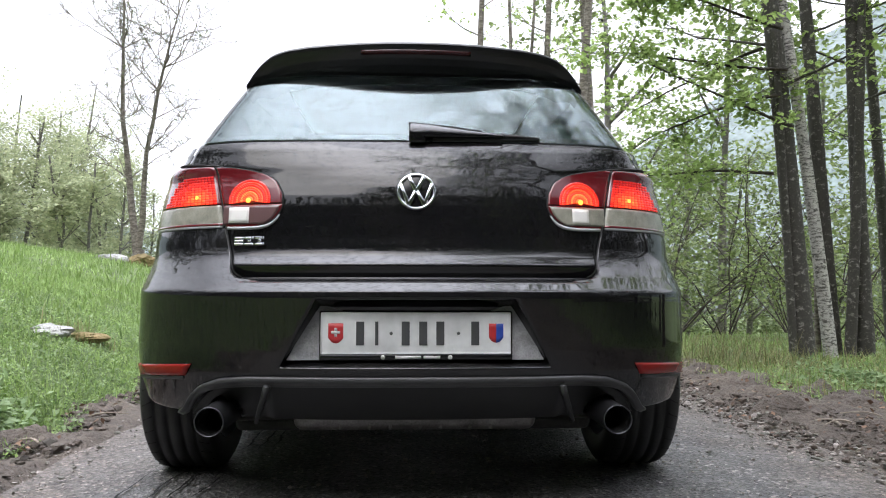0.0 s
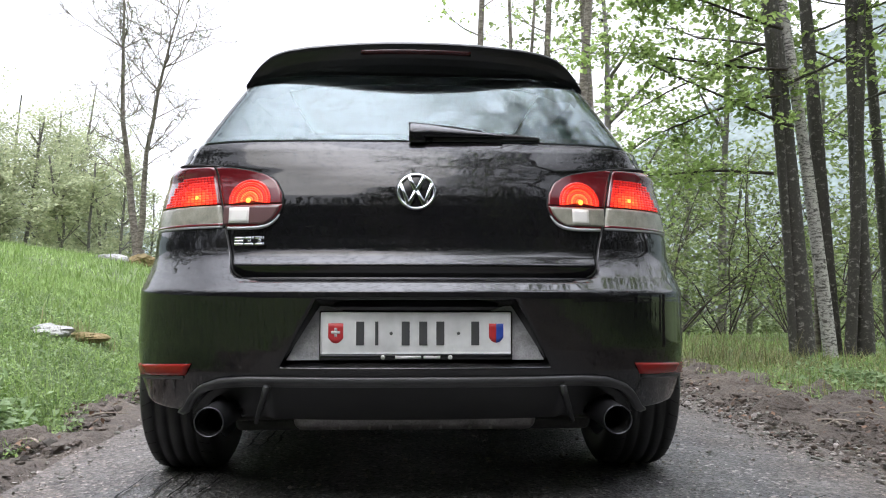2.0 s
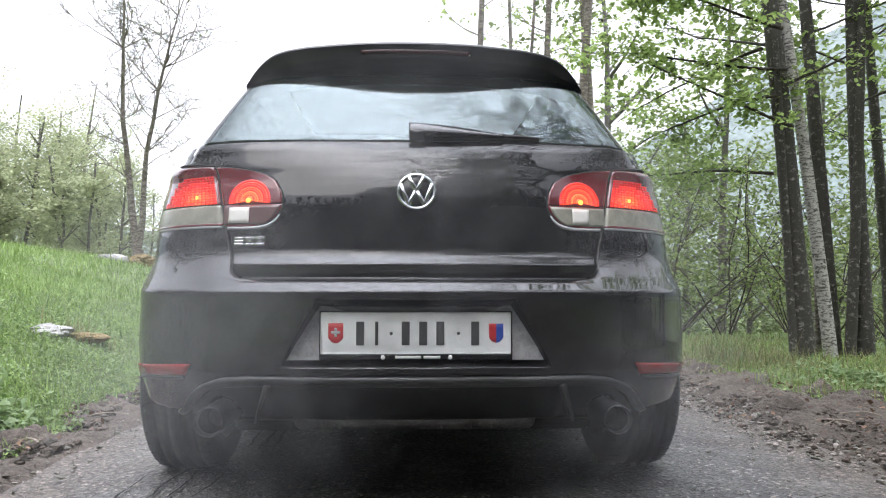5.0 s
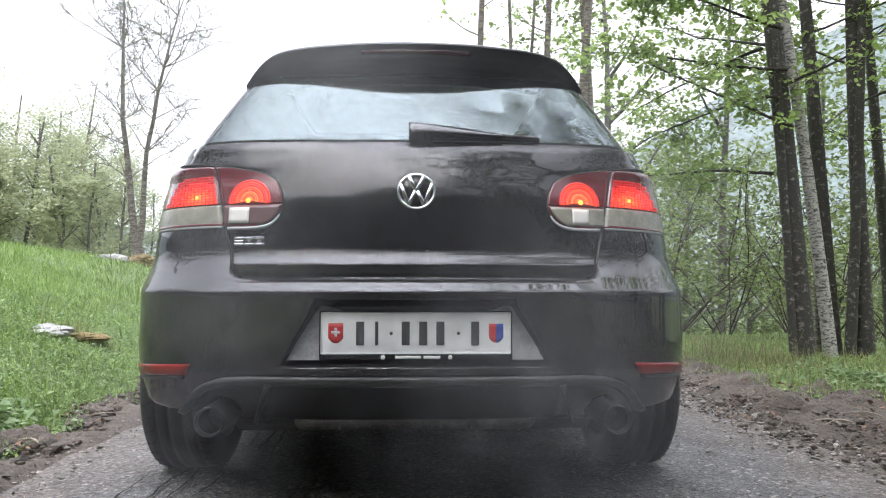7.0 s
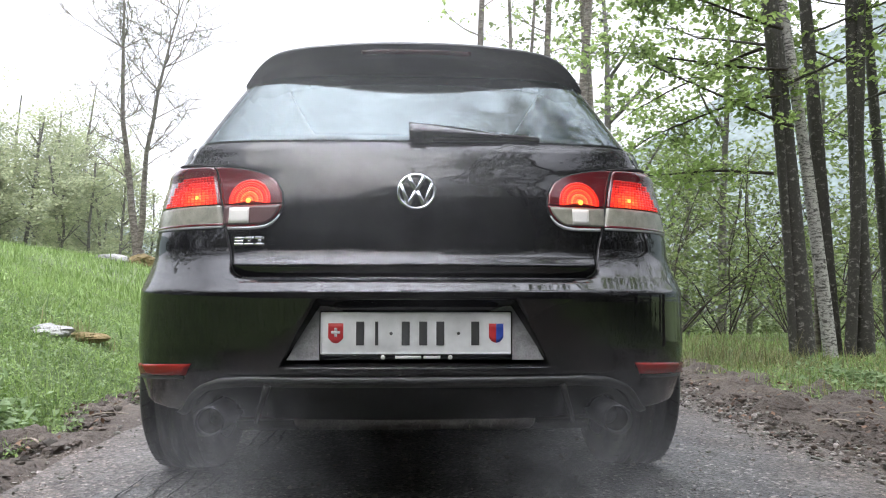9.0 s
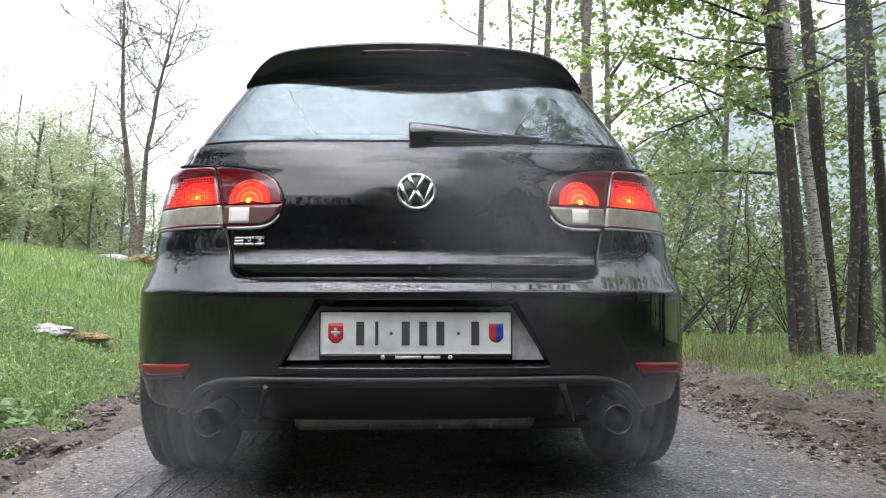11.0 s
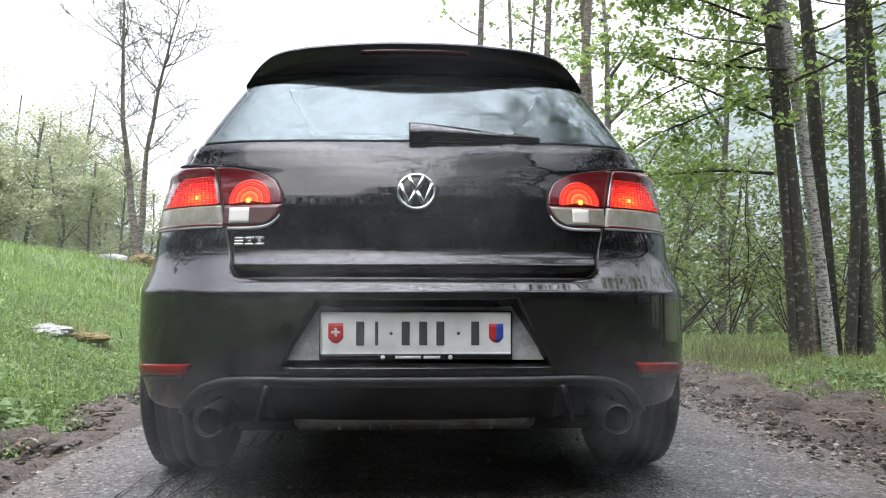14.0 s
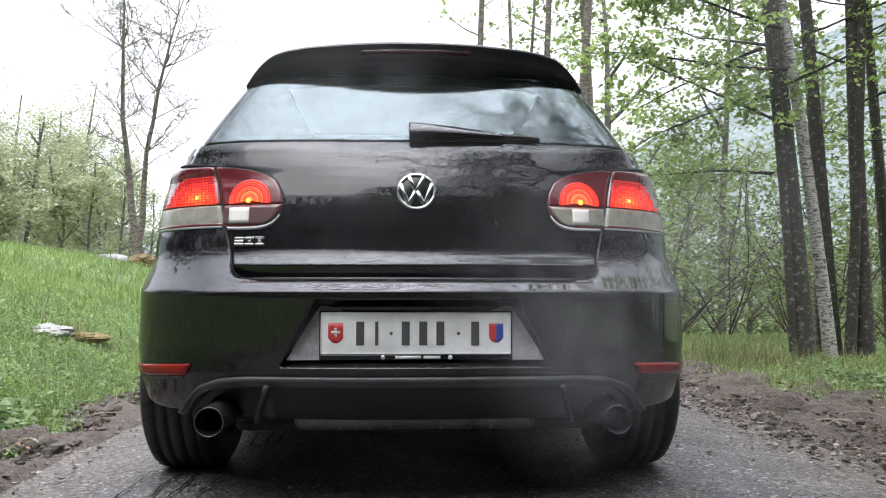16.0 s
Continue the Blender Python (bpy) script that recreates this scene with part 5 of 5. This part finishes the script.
# out of view to the left; keeps the rear corner's reflection dark
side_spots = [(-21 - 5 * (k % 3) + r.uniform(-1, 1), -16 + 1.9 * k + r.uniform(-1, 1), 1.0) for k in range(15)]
wood_stuff("bank_wood", side_spots, 16.0, 0.65, 900, LEAF_DARK, TWIG, "unseen wood along the top of the bank, near black for dark reflections", 94, 0.9)


# out of view to the right; darkens the quarter panel's reflection and the verge
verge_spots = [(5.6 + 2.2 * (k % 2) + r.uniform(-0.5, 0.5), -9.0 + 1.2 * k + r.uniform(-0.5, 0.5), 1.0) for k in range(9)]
wood_stuff("verge_wood", verge_spots, 8.5, 0.17, 3000, LEAF_DARK, TWIG, "unseen wood along the verge behind the car, near black for dark reflections", 95, 0.8)


def mountain(name, dist, a0, a1, top, seed, label):
    """A far slope on an arc, its crest given by angle (degrees from the lane) and rise (degrees)."""
    n, m = 90, 26
    A = np.radians(np.linspace(a0, a1, n))[None, :]
    f = np.linspace(0, 1, m)[:, None]
    D = dist * (1 + 0.55 * f)
    crest = np.tan(np.radians(np.interp(np.degrees(A), *zip(*top)))) * dist * 1.55
    Z = -25 + f * (crest + 25)
    X, Y = D * np.sin(A), D * np.cos(A)
    Z = Z + rough_noise(X, Y, 0.02, seed) * dist * 0.010 * np.sin(math.pi * np.clip(f, 0.0, 0.85))
    i = (np.arange(m - 1)[:, None] * n + np.arange(n - 1)).ravel()
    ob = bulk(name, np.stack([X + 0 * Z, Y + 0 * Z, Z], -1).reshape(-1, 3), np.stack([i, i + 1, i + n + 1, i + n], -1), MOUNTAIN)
    return tagged(ob, label, "mountain", kind="structure")


mountain("mountain_backdrop", 320, 4, 120, [(4, 3), (14, 9), (20, 12), (28, 17), (36, 20), (60, 22), (120, 14)], 101, "grey-green mountainside across the valley, haze put into its colour")
mountain("mountain_backdrop", 260, -120, -4, [(-120, 16), (-60, 14), (-35, 9), (-22, 5), (-4, 2)], 102, "pale slope beyond the wood, haze put into its colour")


# ---- stones on the bank ----
def stone(x, y, size, seed, material, label, sink=0.3):
    bm = bmesh.new()
    bmesh.ops.create_icosphere(bm, subdivisions=4, radius=1)
    for q in bm.verts:
        n = q.co.normalized()
        q.co = n * (1 + 0.28 * noise.noise(n * 1.3 + Vector((seed, 0, 0))) + 0.12 * noise.noise(n * 4 + Vector((0, seed, 0))) + 0.05 * noise.noise(n * 11))
        q.co = Vector((q.co.x * size[0], q.co.y * size[1], q.co.z * size[2]))
    me = bpy.data.meshes.new("stone")
    bm.to_mesh(me)
    bm.free()
    me.materials.append(material)
    ob = new("stone", me)
    ob.location = (x, y, float(height(x, y)) + size[2] * (1 - 2 * sink))
    return tagged(ob, label, "stone", "stones on the bank")


stone(-2.37, 2.95, (0.15, 0.10, 0.052), 1, STONE, "pale lichened boulder half sunk in the grass", 0.40)
stone(-2.24, 3.12, (0.19, 0.11, 0.045), 2, MOSS, "low stone under dry brown moss", 0.38)
blades("straw", 700, lambda r, n: (r.normal(-2.22, 0.12, n), r.normal(3.12, 0.07, n)), 0.09, 0.005, BLADE_DRY, "dry grass on the mossy stone", 39, 1.2)
stone(-5.75, 12.4, (0.34, 0.22, 0.10), 3, STONE, "pale flat stone at the foot of the bare tree")
stone(-5.25, 12.6, (0.30, 0.25, 0.16), 4, MOSS, "mossy root mound below the bare tree")


# ---- exhaust vapour ----
def vapour_mat():
    m = bpy.data.materials.new("exhaust_vapour")
    m.use_nodes = True
    n, l = m.node_tree.nodes, m.node_tree.links
    n.remove(n["Principled BSDF"])
    c = node(m, "TexCoord")
    mp = node(m, "Mapping")
    mp.inputs["Location"].default_value, mp.inputs["Scale"].default_value = (-1, 0, -1), (2, 0, 2)
    l.new(c.outputs["Generated"], mp.inputs[0])
    ln = node(m, "VectorMath")
    ln.operation = "LENGTH"
    l.new(mp.outputs[0], ln.inputs[0])
    fall = ramp(m, ln.outputs["Value"], [(0.0, (1, 1, 1)), (0.3, (0.72,) * 3), (0.6, (0.26,) * 3), (0.85, (0.03,) * 3), (0.95, (0, 0, 0))])
    info = node(m, "ObjectInfo")
    add = node(m, "VectorMath")
    mul = node(m, "VectorMath")
    mul.operation = "SCALE"
    mul.inputs[0].default_value = (13, 7, 17)
    l.new(info.outputs["Random"], mul.inputs["Scale"])
    l.new(c.outputs["Object"], add.inputs[0])
    l.new(mul.outputs[0], add.inputs[1])
    wisp = ramp(m, noise_tex(m, add.outputs[0], 5.5, 4, 0.5), [(0.30, (0.15,) * 3), (0.75, (1, 1, 1))])
    fac = mix(m, 1.0, mix(m, 1.0, fall, wisp, "MULTIPLY"), (0.070, 0.070, 0.070), "MULTIPLY")
    clear, white, both, soft = node(m, "BsdfTransparent"), node(m, "BsdfDiffuse"), node(m, "MixShader"), node(m, "BsdfTranslucent")
    half = node(m, "MixShader", Fac=0.5)
    white.inputs[0].default_value = soft.inputs[0].default_value = (0.86, 0.87, 0.90, 1)
    l.new(white.outputs[0], half.inputs[1])
    l.new(soft.outputs[0], half.inputs[2])
    l.new(fac, both.inputs[0])
    l.new(clear.outputs[0], both.inputs[1])
    l.new(half.outputs[0], both.inputs[2])
    l.new(both.outputs[0], n["Material Output"].inputs[0])
    return m


VAPOUR = vapour_mat()


def puff_mesh(seed):
    bm = bmesh.new()
    bmesh.ops.create_icosphere(bm, subdivisions=4, radius=1)
    for q in bm.verts:
        n = q.co.normalized()
        k = 1 + 0.16 * noise.noise(n * 1.6 + Vector((seed, 3, 0))) + 0.06 * noise.noise(n * 4 + Vector((0, seed, 5)))
        q.co = Vector((n.x * k, n.y * k * 0.55, n.z * k))
    me = bpy.data.meshes.new("vapour_puff")
    bm.to_mesh(me)
    bm.free()
    me.polygons.foreach_set("use_smooth", np.ones(len(me.polygons), dtype=bool))
    me.materials.append(VAPOUR)
    return me


PUFFS = [puff_mesh(s) for s in range(4)]


def puff_plan():
    """When and from which pipe each puff leaves, with its size and drift."""
    r = np.random.RandomState(7)
    plan = []
    for t0, t1, step, size, low in ((2.20, 3.8, 0.20, 0.24, 1), (3.8, 7.4, 0.37, 0.37, 0), (8.0, 8.7, 0.20, 0.25, 2), (10.5, 11.25, 0.12, 0.22, 3), (12.6, 14.0, 0.46, 0.33, 0), (13.7, 14.2, 0.26, 0.26, 2)):
        for s in (-1, 1):
            t = t0 + r.uniform(0, 0.1)
            while t < t1:
                plan.append((t, s, size * r.uniform(0.8, 1.25), r.uniform(-1, 1), r.uniform(0.8, 1.25) * (1.25 if t > 12 else 1.0), r.uniform(-1, 1), low))
                t += step * r.uniform(0.8, 1.25) * (1.45 if s > 0 and low < 2 else 1.0)
    return plan


def make_puffs():
    made = []
    for k, (t, s, size, side, speed, deep, low) in enumerate(puff_plan()):
        ob = tagged(new("vapour_puff", PUFFS[k % 4]), "thin white puff of exhaust vapour", "vapour", "exhaust vapour")
        ob.scale = (size, size, size)
        made.append((ob, t, s, size, side, speed, deep, low))
    return made


vapour = make_puffs()


def motions():
    for ob, t, s, size, side, speed, deep, low in vapour:
        q = lambda x, y, z, a=0: pose(x, y, z, 0, a, 0)
        steps = [(0.0, q(0.36 * s, 0.80, 0.66)), (0.18, q(0.52 * s, 0.25, 0.34)), (0.32, q(0.53 * s, -0.10, 0.28)),
                 (0.32 + 0.45 / speed, q(s * (0.58 + 0.06 * side), -0.26 + 0.05 * deep, 0.25 + 0.03 * side, 8 * side)),
                 (0.32 + 1.00 / speed, q(s * (0.61 + 0.10 * side), -0.31 + 0.08 * deep, 0.37 + 0.06 * deep, 16 * side)),
                 (0.32 + 1.70 / speed, q(s * (0.50 + 0.24 * side), -0.36 + 0.12 * deep, 0.70 + 0.10 * deep, 25 * side)),
                 (0.32 + 2.50 / speed, q(s * (0.30 + 0.38 * side), -0.20 + 0.18 * deep, 1.35 + 0.10 * deep, 33 * side)),
                 (0.32 + 3.40 / speed, q(s * (0.30 + 0.45 * side), 0.15, 2.2 + 0.2 * deep, 40 * side)),
                 (0.32 + 5.50 / speed, q(s * (0.35 + 0.60 * side), 1.5, 5.5, 50 * side))]
        if low == 2:  # vapour that rolls under the bumper to the middle and lies on the lane
            steps[3:] = [(0.32 + 0.30 / speed, q(s * 0.42 + 0.06 * side, -0.28 + 0.08 * deep, 0.20, 6 * side)),
                         (0.32 + 0.80 / speed, q(s * (0.26 + 0.20 * side) + 0.02, -0.42 + 0.12 * deep, 0.26 + 0.06 * side, 12 * side)),
                         (0.32 + 1.50 / speed, q(s * 0.22 * side + 0.06, -0.50 + 0.15 * deep, 0.42 + 0.08 * side, 22 * side)),
                         (0.32 + 2.30 / speed, q(s * 0.40 * side + 0.35, -0.45 + 0.15 * deep, 0.85, 32 * side)),
                         (0.32 + 3.10 / speed, q(s * 0.50 * side + 1.70, -0.10, 1.6, 40 * side)),
                         (0.32 + 4.20 / speed, q(s * 0.60 * side + 3.4, 0.8, 4.6, 50 * side))]
        elif low == 3:  # vapour that the air carries off along the ground past the wheels
            way = [(0.62, -0.34, 0.27), (0.78, -0.55, 0.30), (0.98, -0.85, 0.30), (1.75, -1.20, 0.45), (3.6, -1.8, 1.5)] if s > 0 else [
                (-0.58, -0.28, 0.32), (-0.54, -0.36, 0.46), (-0.42, -0.48, 0.66), (0.05, -0.42, 1.15), (0.9, 0.3, 3.4)]
            steps[3:] = [(0.32 + dt / speed, q(x + 0.06 * side, y + 0.09 * deep, z + 0.06 * side, a * side)) for (x, y, z), dt, a in zip(way, (0.35, 0.80, 1.35, 2.1, 3.3), (8, 16, 25, 33, 40))]
        elif not low:  # warm vapour that climbs at once and hangs before the tailgate
            steps[3:] = [(0.32 + 0.25 / speed, q(s * (0.46 + 0.10 * side), -0.34, 0.34, 6 * side)),
                         (0.32 + 0.70 / speed, q(s * (0.34 + 0.25 * side), -0.42 + 0.10 * deep, 0.66 + 0.08 * deep, 12 * side)),
                         (0.32 + 1.70 / speed, q(s * (0.26 + 0.45 * side) - 0.05, -0.40 + 0.16 * deep, 0.98 + 0.16 * deep, 22 * side)),
                         (0.32 + 2.90 / speed, q(s * (0.26 + 0.60 * side) - 0.14, -0.22 + 0.18 * deep, 1.32 + 0.16 * deep, 32 * side)),
                         (0.32 + 3.90 / speed, q(s * (0.28 + 0.75 * side) - 0.25, 0.15, 1.95 + 0.2 * deep, 40 * side)),
                         (0.32 + 6.00 / speed, q(s * (0.30 + 0.90 * side) - 0.45, 1.5, 5.5, 50 * side))]
        rows = [] if t <= 0.05 else [(0.0, steps[0][1])]
        rows += [(t + dt, m) for dt, m in steps if t + dt < 15.9]
        last = rows[-1][1]
        nxt = next((m for dt, m in steps if t + dt >= 15.9), last)
        gap = [dt for dt, m in steps if t + dt >= 15.9]
        if gap:
            t_prev, t_next = rows[-1][0], t + gap[0]
            f = (16.0 - t_prev) / max(t_next - t_prev, 0.1)
            last = last.lerp(nxt, min(max(f, 0), 1))
        rows.append((16.0, last))
        walk(ob, rows)


motions()
